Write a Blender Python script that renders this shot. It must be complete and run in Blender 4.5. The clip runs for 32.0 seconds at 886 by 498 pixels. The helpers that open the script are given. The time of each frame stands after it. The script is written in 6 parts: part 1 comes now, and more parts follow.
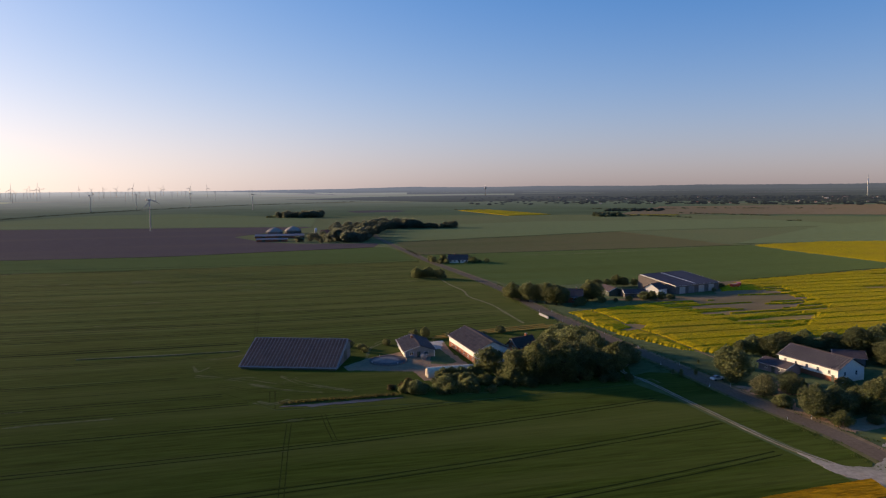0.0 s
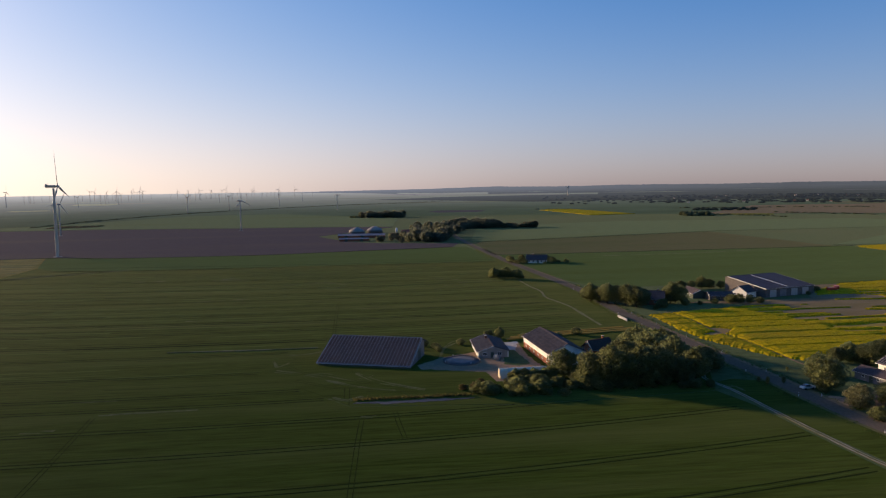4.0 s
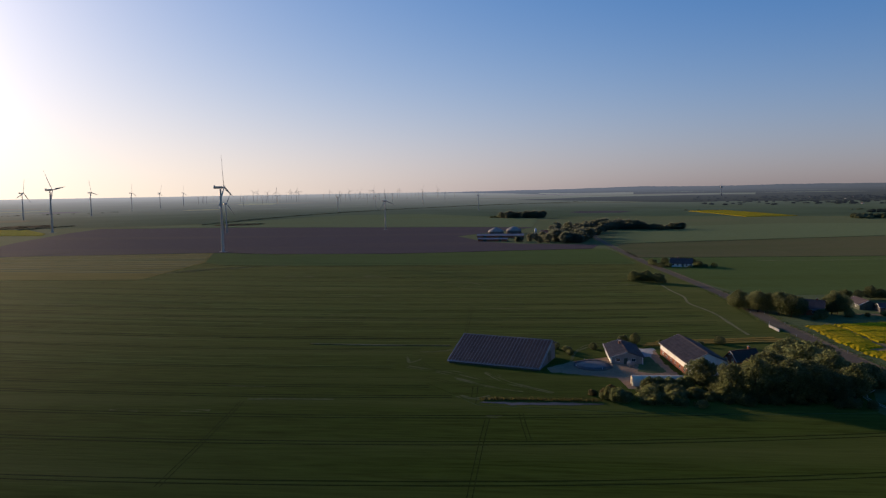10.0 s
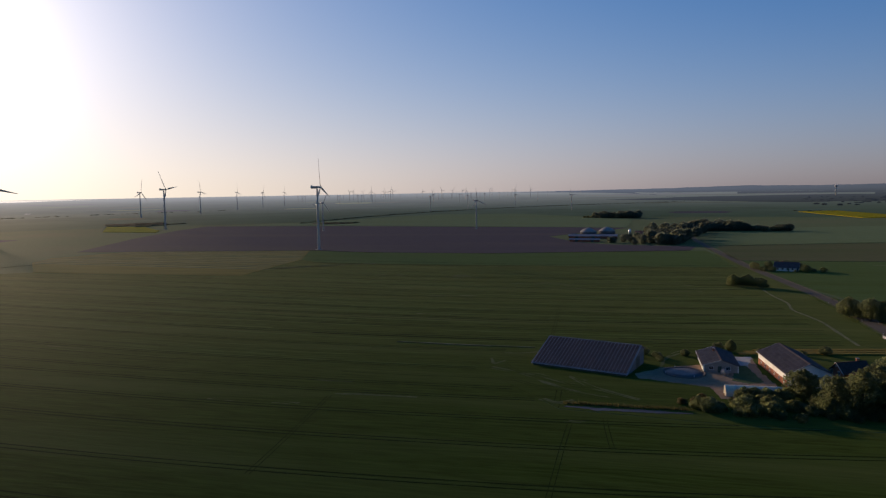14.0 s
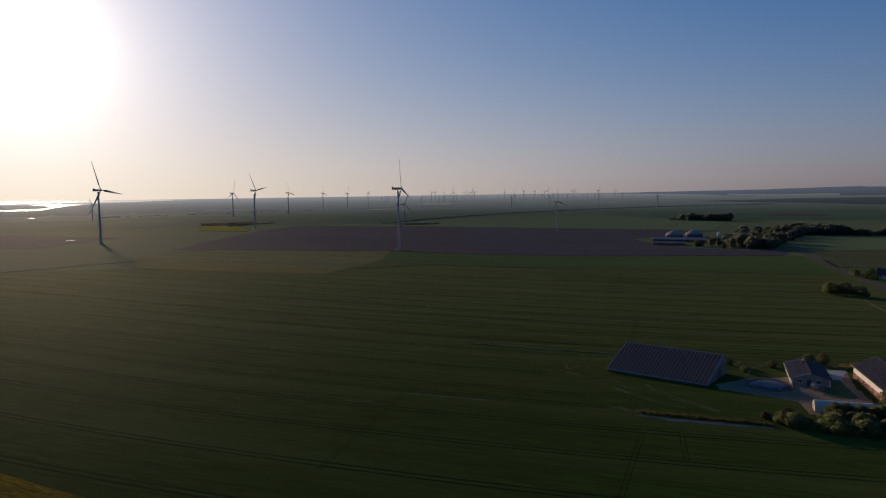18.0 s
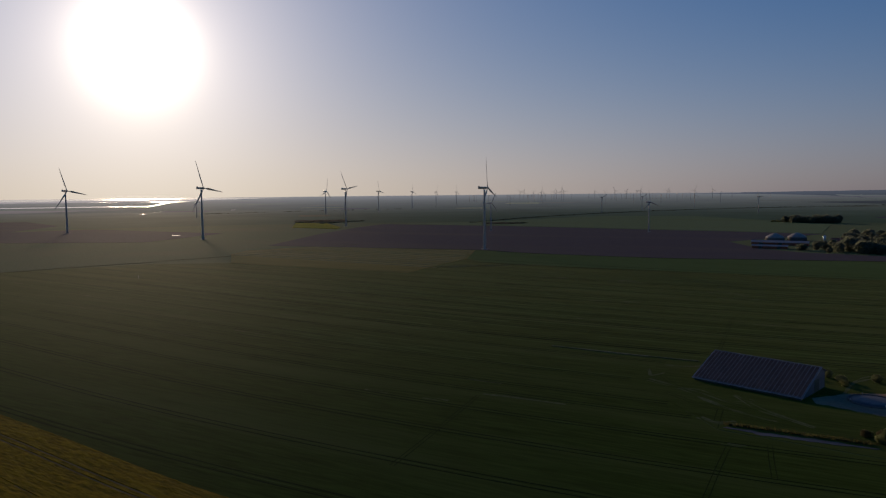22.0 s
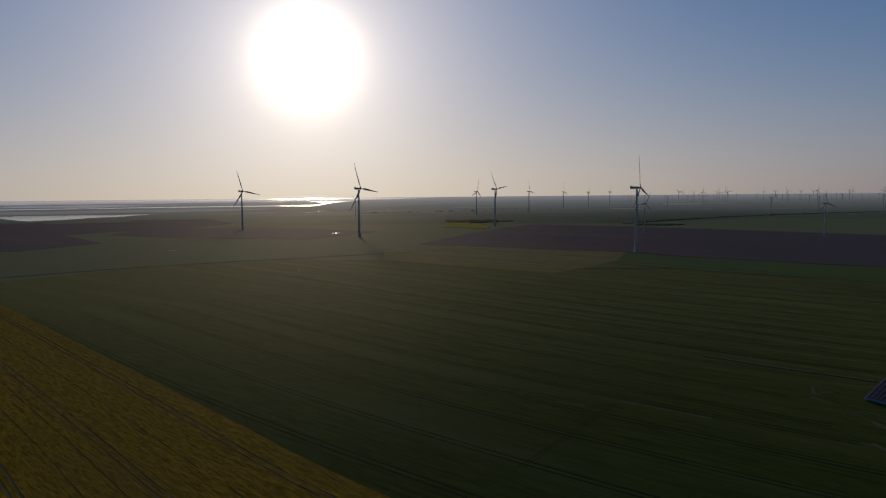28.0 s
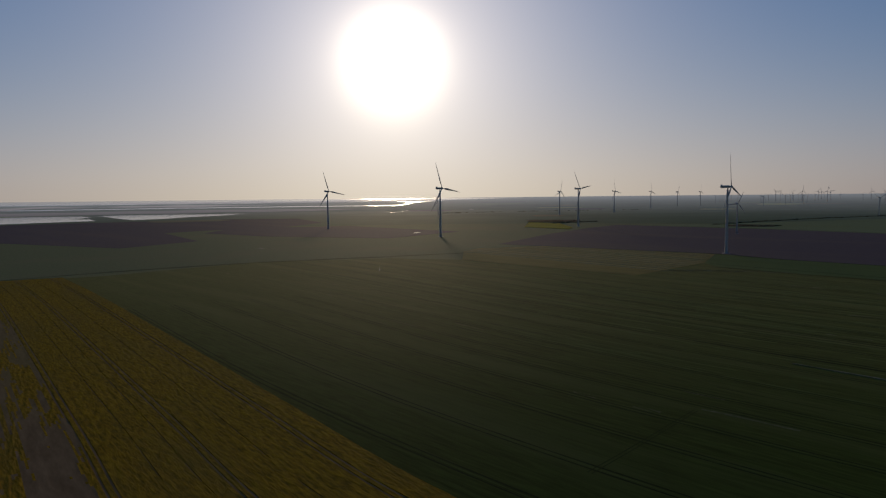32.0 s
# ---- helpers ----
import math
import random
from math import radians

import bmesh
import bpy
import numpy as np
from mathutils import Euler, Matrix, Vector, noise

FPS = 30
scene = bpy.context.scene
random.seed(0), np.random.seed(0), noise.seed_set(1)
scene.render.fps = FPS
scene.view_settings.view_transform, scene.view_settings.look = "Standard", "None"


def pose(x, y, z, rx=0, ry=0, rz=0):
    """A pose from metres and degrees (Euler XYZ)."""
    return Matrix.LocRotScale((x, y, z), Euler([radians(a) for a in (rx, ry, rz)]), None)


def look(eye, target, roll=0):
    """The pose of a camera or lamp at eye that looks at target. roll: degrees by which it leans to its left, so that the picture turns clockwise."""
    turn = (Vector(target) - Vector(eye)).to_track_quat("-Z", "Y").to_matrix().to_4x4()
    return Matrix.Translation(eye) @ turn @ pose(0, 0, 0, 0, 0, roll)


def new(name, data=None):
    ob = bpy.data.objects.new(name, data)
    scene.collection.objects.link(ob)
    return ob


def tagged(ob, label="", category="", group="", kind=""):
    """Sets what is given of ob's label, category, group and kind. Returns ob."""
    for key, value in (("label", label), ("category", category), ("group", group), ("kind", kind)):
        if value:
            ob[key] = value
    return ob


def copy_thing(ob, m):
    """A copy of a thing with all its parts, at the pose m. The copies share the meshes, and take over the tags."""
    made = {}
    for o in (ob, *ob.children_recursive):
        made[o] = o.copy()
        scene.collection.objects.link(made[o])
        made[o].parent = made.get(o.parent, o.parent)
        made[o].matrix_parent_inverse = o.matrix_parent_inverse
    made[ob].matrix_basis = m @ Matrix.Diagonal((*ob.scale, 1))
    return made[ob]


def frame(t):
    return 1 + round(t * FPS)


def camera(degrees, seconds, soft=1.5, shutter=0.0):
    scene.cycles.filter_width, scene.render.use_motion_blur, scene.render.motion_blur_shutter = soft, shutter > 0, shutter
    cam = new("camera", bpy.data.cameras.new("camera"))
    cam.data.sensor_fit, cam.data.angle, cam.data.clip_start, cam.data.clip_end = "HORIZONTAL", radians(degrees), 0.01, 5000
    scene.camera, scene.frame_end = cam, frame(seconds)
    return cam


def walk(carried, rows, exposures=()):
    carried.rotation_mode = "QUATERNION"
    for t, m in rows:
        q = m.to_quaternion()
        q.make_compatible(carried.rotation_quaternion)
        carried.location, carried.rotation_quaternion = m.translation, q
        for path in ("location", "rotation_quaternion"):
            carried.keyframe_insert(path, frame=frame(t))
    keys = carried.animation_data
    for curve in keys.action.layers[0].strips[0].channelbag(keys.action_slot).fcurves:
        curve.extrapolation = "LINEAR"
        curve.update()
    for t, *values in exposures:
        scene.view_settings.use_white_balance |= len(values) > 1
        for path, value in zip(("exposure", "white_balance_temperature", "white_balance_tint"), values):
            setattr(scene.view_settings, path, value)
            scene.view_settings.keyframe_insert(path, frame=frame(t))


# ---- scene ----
cam = camera(66.09, 32.0, soft=1.25)
# seconds, x, y, z, yaw, pitch, roll
PATH = [
    (0, 0.00, 0.00, 60.00, 0.00, -5.13, -0.48), (0.5, 0.39, 0.11, 60.03, 0.61, -5.14, -0.58), (1, 0.76, 0.21, 60.05, 1.49, -5.15, -0.67),
    (1.5, 1.11, 0.28, 60.07, 2.22, -5.14, -0.74), (2, 1.45, 0.35, 60.07, 3.40, -5.13, -0.80), (2.5, 1.78, 0.40, 60.08, 4.30, -5.11, -0.84),
    (3, 2.09, 0.44, 60.08, 5.20, -5.11, -0.86), (3.5, 2.40, 0.47, 60.07, 6.01, -5.09, -0.88), (5.5, 3.56, 0.57, 60.07, 9.67, -5.01, -0.88),
    (6, 3.84, 0.59, 60.07, 10.51, -4.97, -0.88), (6.5, 4.12, 0.61, 60.08, 11.41, -4.97, -0.89), (7, 4.40, 0.63, 60.09, 12.52, -4.97, -0.90),
    (7.5, 4.67, 0.66, 60.10, 13.77, -4.95, -0.91), (8, 4.95, 0.70, 60.12, 15.22, -4.93, -0.92), (8.5, 5.22, 0.74, 60.14, 16.36, -4.92, -0.93),
    (9, 5.50, 0.78, 60.17, 17.56, -4.91, -0.94), (9.5, 5.78, 0.83, 60.20, 18.40, -4.88, -0.96), (10, 6.06, 0.89, 60.23, 18.75, -4.87, -0.98),
    (10.5, 6.34, 0.96, 60.27, 19.01, -4.86, -0.99), (11, 6.62, 1.03, 60.32, 19.76, -4.83, -0.99), (11.5, 6.90, 1.12, 60.37, 21.03, -4.80, -0.99),
    (12, 7.19, 1.21, 60.42, 22.50, -4.79, -0.99), (12.5, 7.48, 1.30, 60.48, 23.67, -4.77, -0.99), (13, 7.77, 1.41, 60.54, 24.53, -4.77, -0.99),
    (13.5, 8.06, 1.53, 60.60, 25.52, -4.78, -0.99), (14, 8.35, 1.65, 60.66, 26.52, -4.80, -0.98), (14.5, 8.64, 1.79, 60.73, 27.30, -4.78, -0.98),
    (16.5, 9.80, 2.40, 61.00, 30.45, -4.69, -0.94), (17, 10.09, 2.57, 61.07, 31.34, -4.65, -0.92), (17.5, 10.38, 2.75, 61.14, 32.25, -4.61, -0.91),
    (18, 10.66, 2.94, 61.21, 33.38, -4.62, -0.88), (18.5, 10.94, 3.14, 61.27, 34.58, -4.64, -0.85), (19, 11.22, 3.34, 61.33, 35.95, -4.63, -0.81),
    (19.5, 11.50, 3.55, 61.39, 37.30, -4.60, -0.77), (20, 11.77, 3.77, 61.44, 38.33, -4.58, -0.73), (20.5, 12.03, 3.99, 61.49, 39.24, -4.59, -0.68),
    (21, 12.29, 4.22, 61.53, 39.87, -4.59, -0.65), (21.5, 12.55, 4.46, 61.57, 40.39, -4.61, -0.62), (22, 12.79, 4.71, 61.60, 40.79, -4.62, -0.59),
    (22.5, 13.03, 4.96, 61.63, 41.38, -4.62, -0.58), (23, 13.27, 5.22, 61.64, 42.47, -4.60, -0.56), (23.5, 13.49, 5.48, 61.66, 43.69, -4.65, -0.53),
    (24, 13.71, 5.76, 61.66, 45.03, -4.68, -0.51), (24.5, 13.91, 6.04, 61.66, 46.59, -4.68, -0.50), (25, 14.11, 6.33, 61.65, 47.87, -4.65, -0.49),
    (25.5, 14.30, 6.63, 61.63, 48.76, -4.62, -0.50), (27.5, 14.95, 7.93, 61.50, 52.46, -4.50, -0.54), (28, 15.09, 8.28, 61.44, 53.46, -4.48, -0.55),
    (28.5, 15.21, 8.65, 61.39, 54.31, -4.47, -0.55), (29, 15.33, 9.04, 61.32, 55.21, -4.45, -0.54), (29.5, 15.43, 9.44, 61.26, 56.03, -4.45, -0.54),
    (30, 15.53, 9.85, 61.18, 56.98, -4.47, -0.54), (30.5, 15.61, 10.29, 61.11, 57.67, -4.47, -0.55), (31, 15.68, 10.75, 61.03, 58.54, -4.46, -0.56),
    (31.5, 15.75, 11.24, 60.95, 59.45, -4.44, -0.58), (32, 15.80, 11.74, 60.88, 60.44, -4.40, -0.60),
]
EXPOSURES = [(0.0, 0.82, 7150, 18.5), (9.0, 0.41, 6800, 16), (14.0, 0.1, 6480, 15.5), (19.0, -0.46, 6380, 15.5), (24.0, -0.68, 6380, 15), (32.0, -0.70, 6400, 13)]
walk(cam, [(t, pose(x, y, z, 90 + pitch, 0, yaw) @ pose(0, 0, 0, 0, 0, roll)) for t, x, y, z, yaw, pitch, roll in PATH], EXPOSURES)

# ---- light ----
SUN_AZ, SUN_EL = 64.4, 11.1
SUN_DIR = Vector((-math.sin(radians(SUN_AZ)) * math.cos(radians(SUN_EL)), math.cos(radians(SUN_AZ)) * math.cos(radians(SUN_EL)), math.sin(radians(SUN_EL))))
world = bpy.data.worlds.new("sky")
scene.world = world
world.use_nodes = True
wt = world.node_tree
wt.nodes.clear()
w_out = wt.nodes.new("ShaderNodeOutputWorld")
sky = wt.nodes.new("ShaderNodeTexSky")
sky.sky_type = 'NISHITA'
sky.sun_disc = False
sky.sun_elevation, sky.sun_rotation = radians(SUN_EL), radians(-SUN_AZ)
sky.air_density, sky.dust_density, sky.ozone_density, sky.altitude = 0.7, 0.15, 3.0, 60
w_bg = wt.nodes.new("ShaderNodeBackground")
w_bg.inputs["Strength"].default_value = 0.182
w_tone = wt.nodes.new("ShaderNodeMix")
w_tone.data_type, w_tone.blend_type = 'RGBA', 'MULTIPLY'
w_tone.inputs["Factor"].default_value = 1.0
wt.links.new(sky.outputs[0], w_tone.inputs[6])
w_tone.inputs[7].default_value = (1.14, 0.975, 1.11, 1)
# thick hazy air evens out the sky: c / (1 + k c)
w_k = wt.nodes.new("ShaderNodeVectorMath")
w_k.operation = 'MULTIPLY_ADD'
wt.links.new(w_tone.outputs[2], w_k.inputs[0])
w_k.inputs[1].default_value, w_k.inputs[2].default_value = (0.2, 0.2, 0.2), (1, 1, 1)
w_div = wt.nodes.new("ShaderNodeVectorMath")
w_div.operation = 'DIVIDE'
wt.links.new(w_tone.outputs[2], w_div.inputs[0])
wt.links.new(w_k.outputs[0], w_div.inputs[1])
w_sat = wt.nodes.new("ShaderNodeHueSaturation")
w_sat.inputs["Saturation"].default_value = 1.41
wt.links.new(w_div.outputs[0], w_sat.inputs["Color"])
wt.links.new(w_sat.outputs[0], w_bg.inputs["Color"])


def wmath(op, a, b=None):
    n = wt.nodes.new("ShaderNodeMath")
    n.operation = op
    for i, v in enumerate((a, b)):
        if v is None:
            continue
        if isinstance(v, (int, float)):
            n.inputs[i].default_value = v
        else:
            wt.links.new(v, n.inputs[i])
    return n.outputs[0]


# the hazy aureole round the low sun
w_co = wt.nodes.new("ShaderNodeTexCoord")
w_dot = wt.nodes.new("ShaderNodeVectorMath")
w_dot.operation = 'DOT_PRODUCT'
wt.links.new(w_co.outputs["Generated"], w_dot.inputs[0])
w_dot.inputs[1].default_value = SUN_DIR
angle = wmath('MULTIPLY', wmath('ARCCOSINE', wmath('MINIMUM', w_dot.outputs["Value"], 1.0)), 180 / math.pi)
core = wmath('MULTIPLY', wmath('EXPONENT', wmath('MULTIPLY', wmath('POWER', wmath('DIVIDE', angle, 3.05), 2.0), -1.0)), 2.4)
glow = wmath('MULTIPLY', wmath('EXPONENT', wmath('DIVIDE', angle, -5.0)), 1.35)
wide = wmath('MULTIPLY', wmath('EXPONENT', wmath('DIVIDE', angle, -13.0)), 0.61)
w_au = wt.nodes.new("ShaderNodeBackground")
w_au.inputs["Color"].default_value = (1.0, 0.86, 0.64, 1)
wt.links.new(wmath('ADD', core, glow), w_au.inputs["Strength"])
w_wide = wt.nodes.new("ShaderNodeBackground")
w_wide.inputs["Color"].default_value = (0.98, 0.94, 0.87, 1)
wt.links.new(wide, w_wide.inputs["Strength"])
w_sum = wt.nodes.new("ShaderNodeAddShader")
wt.links.new(w_au.outputs[0], w_sum.inputs[0])
wt.links.new(w_wide.outputs[0], w_sum.inputs[1])
w_add = wt.nodes.new("ShaderNodeAddShader")
wt.links.new(w_sum.outputs[0], w_add.inputs[1])
# pale dusty haze low over the horizon, all round, warmer and brighter towards the sun
w_sep = wt.nodes.new("ShaderNodeSeparateXYZ")
wt.links.new(w_co.outputs["Generated"], w_sep.inputs[0])
low = wmath('MULTIPLY', wmath('EXPONENT', wmath('DIVIDE', wmath('MAXIMUM', w_sep.outputs["Z"], 0.0), -0.095)), 0.88)
toward = wmath('POWER', wmath('MAXIMUM', w_dot.outputs["Value"], 0.0), 3.0)
w_hc = wt.nodes.new("ShaderNodeMix")
w_hc.data_type = 'RGBA'
wt.links.new(toward, w_hc.inputs["Factor"])
w_hc.inputs[6].default_value, w_hc.inputs[7].default_value = (1.0, 0.90, 0.97, 1), (1.0, 0.86, 0.61, 1)
w_hz = wt.nodes.new("ShaderNodeBackground")
wt.links.new(w_hc.outputs[2], w_hz.inputs["Color"])
wt.links.new(wmath('ADD', wmath('MULTIPLY', toward, 0.68), 0.162), w_hz.inputs["Strength"])
w_mix = wt.nodes.new("ShaderNodeMixShader")
wt.links.new(low, w_mix.inputs[0])
wt.links.new(w_bg.outputs[0], w_mix.inputs[1])
wt.links.new(w_hz.outputs[0], w_mix.inputs[2])
wt.links.new(w_mix.outputs[0], w_add.inputs[0])
wt.links.new(w_add.outputs[0], w_out.inputs["Surface"])

sun = new("sun", bpy.data.lights.new("sun", 'SUN'))
sun.data.energy, sun.data.angle, sun.data.color = 3.9, radians(4.0), (1.0, 0.77, 0.49)
sun.matrix_world = look(tuple(SUN_DIR * 300), (0, 0, 0))

# ---- materials ----


def shade(name, c1, c2, rough=0.9, scale=(1, 1, 1), turn=0.0, fine=2.0, coarse=0.03, c3=None, c3_amount=0.5, bump=0.3, bump_dist=0.1,
          metal=0.0, spec=0.15, random_tint=0.0, island_tint=0.0, sheen=0.0, matt=0.0, sheen_tint=(0.85, 0.92, 0.5)):
    """A surface with grain, patches and relief: c1 to c2 by grain, c3 by wide patches."""
    m = bpy.data.materials.new(name)
    m.use_nodes = True
    t = m.node_tree
    p = t.nodes["Principled BSDF"]
    co = t.nodes.new("ShaderNodeTexCoord")
    mp = t.nodes.new("ShaderNodeMapping")
    mp.inputs["Rotation"].default_value = (0, 0, -radians(turn))
    mp.inputs["Scale"].default_value = scale
    mp.vector_type = 'TEXTURE'
    t.links.new(co.outputs["Object"], mp.inputs["Vector"])
    mp.inputs["Rotation"].default_value = (0, 0, radians(turn))
    n1 = t.nodes.new("ShaderNodeTexNoise")
    n1.inputs["Scale"].default_value, n1.inputs["Detail"].default_value, n1.inputs["Roughness"].default_value = fine, 5, 0.65
    t.links.new(mp.outputs[0], n1.inputs["Vector"])
    r1 = t.nodes.new("ShaderNodeValToRGB")
    r1.color_ramp.elements[0].position, r1.color_ramp.elements[1].position = 0.32, 0.68
    r1.color_ramp.elements[0].color, r1.color_ramp.elements[1].color = (*c1, 1), (*c2, 1)
    t.links.new(n1.outputs["Fac"], r1.inputs["Fac"])
    col = r1.outputs["Color"]
    n2 = t.nodes.new("ShaderNodeTexNoise")
    n2.inputs["Scale"].default_value, n2.inputs["Detail"].default_value = coarse, 4
    t.links.new(mp.outputs[0], n2.inputs["Vector"])
    if c3:
        r2 = t.nodes.new("ShaderNodeMapRange")
        r2.inputs["From Min"].default_value, r2.inputs["From Max"].default_value, r2.inputs["To Max"].default_value = 0.48, 0.72, c3_amount
        t.links.new(n2.outputs["Fac"], r2.inputs["Value"])
        mx = t.nodes.new("ShaderNodeMix")
        mx.data_type = 'RGBA'
        t.links.new(r2.outputs[0], mx.inputs["Factor"])
        t.links.new(col, mx.inputs[6])
        mx.inputs[7].default_value = (*c3, 1)
        col = mx.outputs[2]
    for amount, node, socket in ((random_tint, "ShaderNodeObjectInfo", "Random"), (island_tint, "ShaderNodeNewGeometry", "Random Per Island")):
        if amount:
            oi = t.nodes.new(node)
            rr = t.nodes.new("ShaderNodeMapRange")
            rr.inputs["To Min"].default_value, rr.inputs["To Max"].default_value = 1 - amount, 1 + amount
            t.links.new(oi.outputs[socket], rr.inputs["Value"])
            hs = t.nodes.new("ShaderNodeHueSaturation")
            t.links.new(rr.outputs[0], hs.inputs["Value"])
            t.links.new(col, hs.inputs["Color"])
            col = hs.outputs[0]
    t.links.new(col, p.inputs["Base Color"])
    p.inputs["Roughness"].default_value, p.inputs["Metallic"].default_value = rough, metal
    p.inputs["Specular IOR Level"].default_value = 0.003 if matt else spec
    p.inputs["Diffuse Roughness"].default_value = 0.6 * matt
    if sheen or matt:
        p.inputs["Sheen Weight"].default_value = sheen or 0.012
        p.inputs["Sheen Tint"].default_value = (*sheen_tint, 1)
        p.inputs["Sheen Roughness"].default_value = 0.24
    if bump:
        bp = t.nodes.new("ShaderNodeBump")
        bp.inputs["Strength"].default_value, bp.inputs["Distance"].default_value = bump, bump_dist
        t.links.new(n1.outputs["Fac"], bp.inputs["Height"])
        t.links.new(bp.outputs[0], p.inputs["Normal"])
    return m


def foliage(name, c1, c2, tint=0.25):
    m = shade(name, c1, c2, rough=0.65, fine=0.8, coarse=0.2, bump=0, island_tint=tint, random_tint=0.15, spec=0.15)
    t = m.node_tree
    p = t.nodes["Principled BSDF"]
    col = p.inputs["Base Color"].links[0].from_socket
    tr = t.nodes.new("ShaderNodeBsdfTranslucent")
    t.links.new(col, tr.inputs["Color"])
    mix = t.nodes.new("ShaderNodeMixShader")
    mix.inputs[0].default_value = 0.76
    t.links.new(p.outputs[0], mix.inputs[1])
    t.links.new(tr.outputs[0], mix.inputs[2])
    t.links.new(mix.outputs[0], t.nodes["Material Output"].inputs["Surface"])
    return m


ROW = 13
M = {}
M["grass"] = shade("grass", (0.058, 0.084, 0.034), (0.100, 0.134, 0.058), fine=0.35, coarse=0.006, c3=(0.10, 0.11, 0.05), c3_amount=0.8, bump=0.4, bump_dist=0.15, matt=1.0, sheen=0.035, sheen_tint=(0.85, 0.93, 0.7))
M["wheat"] = shade("wheat", (0.0275, 0.042, 0.006), (0.061, 0.090, 0.014), scale=(12, 1, 1), turn=ROW, fine=0.75, coarse=0.05, c3=(0.080, 0.095, 0.022), c3_amount=0.8, bump=0.6, bump_dist=0.2, matt=1.0, sheen=0.044, sheen_tint=(0.89, 0.94, 0.60))
M["olive_crop"] = shade("olive_crop", (0.104, 0.096, 0.042), (0.142, 0.130, 0.060), scale=(6, 1, 1), turn=ROW, fine=0.4, coarse=0.02, c3=(0.07, 0.10, 0.03), bump=0.4, matt=1.0)
M["meadow"] = shade("meadow", (0.076, 0.115, 0.048), (0.108, 0.158, 0.070), scale=(6, 1, 1), turn=ROW, fine=0.4, coarse=0.01, c3=(0.09, 0.12, 0.04), bump=0.4, matt=1.0, sheen=0.035, sheen_tint=(0.85, 0.93, 0.7))
M["young_crop"] = shade("young_crop", (0.070, 0.104, 0.028), (0.106, 0.148, 0.045), scale=(10, 1, 1), turn=ROW, fine=0.6, coarse=0.03, c3=(0.075, 0.10, 0.022), c3_amount=0.7, bump=0.4, matt=1.0)
M["rape"] = shade("rape", (0.165, 0.14, 0.008), (0.56, 0.40, 0.012), scale=(2.2, 1, 1), turn=ROW - 3, fine=1.3, coarse=0.05, c3=(0.30, 0.20, 0.02), c3_amount=0.6, bump=1.0, bump_dist=0.4, matt=1.0)
# rape again, with the golden tone of backlit petals put into its colour
M["rape_backlit"] = shade("rape_backlit", (0.148, 0.080, 0.006), (0.45, 0.232, 0.010), scale=(5, 1, 1), turn=10, fine=1.3, coarse=0.06, c3=(0.24, 0.14, 0.02), c3_amount=0.7, bump=1.0, bump_dist=0.4, matt=1.0)
M["plough"] = shade("plough", (0.046, 0.038, 0.045), (0.074, 0.061, 0.072), scale=(8, 1, 1), turn=ROW, fine=0.6, coarse=0.01, c3=(0.10, 0.075, 0.06), bump=0.6, bump_dist=0.15, matt=1.0, sheen=0.022, sheen_tint=(0.9, 0.86, 1.0))
M["stubble"] = shade("stubble", (0.20, 0.136, 0.034), (0.32, 0.215, 0.053), scale=(14, 1, 1), turn=ROW + 2, fine=0.25, coarse=0.02, c3=(0.10, 0.11, 0.03), c3_amount=0.95, bump=0.4, matt=1.0)
M["straw"] = shade("straw", (0.34, 0.25, 0.10), (0.50, 0.37, 0.16), scale=(10, 1, 1), turn=ROW, fine=0.3, coarse=0.05, c3=(0.22, 0.16, 0.05), c3_amount=0.8, matt=1.0)
M["rape_gap"] = shade("rape_gap", (0.20, 0.14, 0.07), (0.32, 0.22, 0.10), scale=(3, 1, 1), turn=ROW, fine=0.3, coarse=0.05, c3=(0.30, 0.22, 0.03), c3_amount=0.9, matt=1.0)
M["furrow"] = shade("furrow", (0.19, 0.108, 0.046), (0.29, 0.172, 0.078), scale=(6, 1, 1), turn=8, fine=0.5, coarse=0.05, c3=(0.22, 0.15, 0.03), c3_amount=0.5, matt=1.0)
# trodden soil, darkened by the shade of sunken tracks put into its colour
M["soil"] = shade("soil", (0.013, 0.019, 0.006), (0.024, 0.033, 0.010), fine=1.5, bump=0.4, matt=1.0)
M["faint_rut"] = shade("faint_rut", (0.020, 0.029, 0.006), (0.038, 0.052, 0.012), fine=1.0, bump=0.3, matt=1.0)
M["pale_wheat"] = shade("pale_wheat", (0.046, 0.068, 0.012), (0.086, 0.122, 0.026), scale=(10, 1, 1), turn=ROW, fine=0.6, coarse=0.03, bump=0.4, matt=1.0, sheen=0.03, sheen_tint=(0.82, 0.95, 0.66))
M["thin_crop"] = shade("thin_crop", (0.11, 0.115, 0.055), (0.21, 0.20, 0.11), fine=0.8, coarse=0.1, c3=(0.05, 0.08, 0.02), c3_amount=0.8, matt=1.0)
M["sparse_crop"] = shade("sparse_crop", (0.075, 0.088, 0.030), (0.15, 0.15, 0.072), fine=0.8, coarse=0.15, c3=(0.05, 0.07, 0.016), c3_amount=0.9, matt=1.0)
M["bare"] = shade("bare", (0.16, 0.115, 0.072), (0.24, 0.175, 0.11), scale=(5, 1, 1), turn=8, fine=0.5, coarse=0.06, c3=(0.15, 0.125, 0.05), c3_amount=0.8, matt=1.0)
M["track"] = shade("track", (0.24, 0.21, 0.17), (0.38, 0.34, 0.28), fine=0.8, coarse=0.08, c3=(0.13, 0.15, 0.07), c3_amount=0.7, matt=1.0)
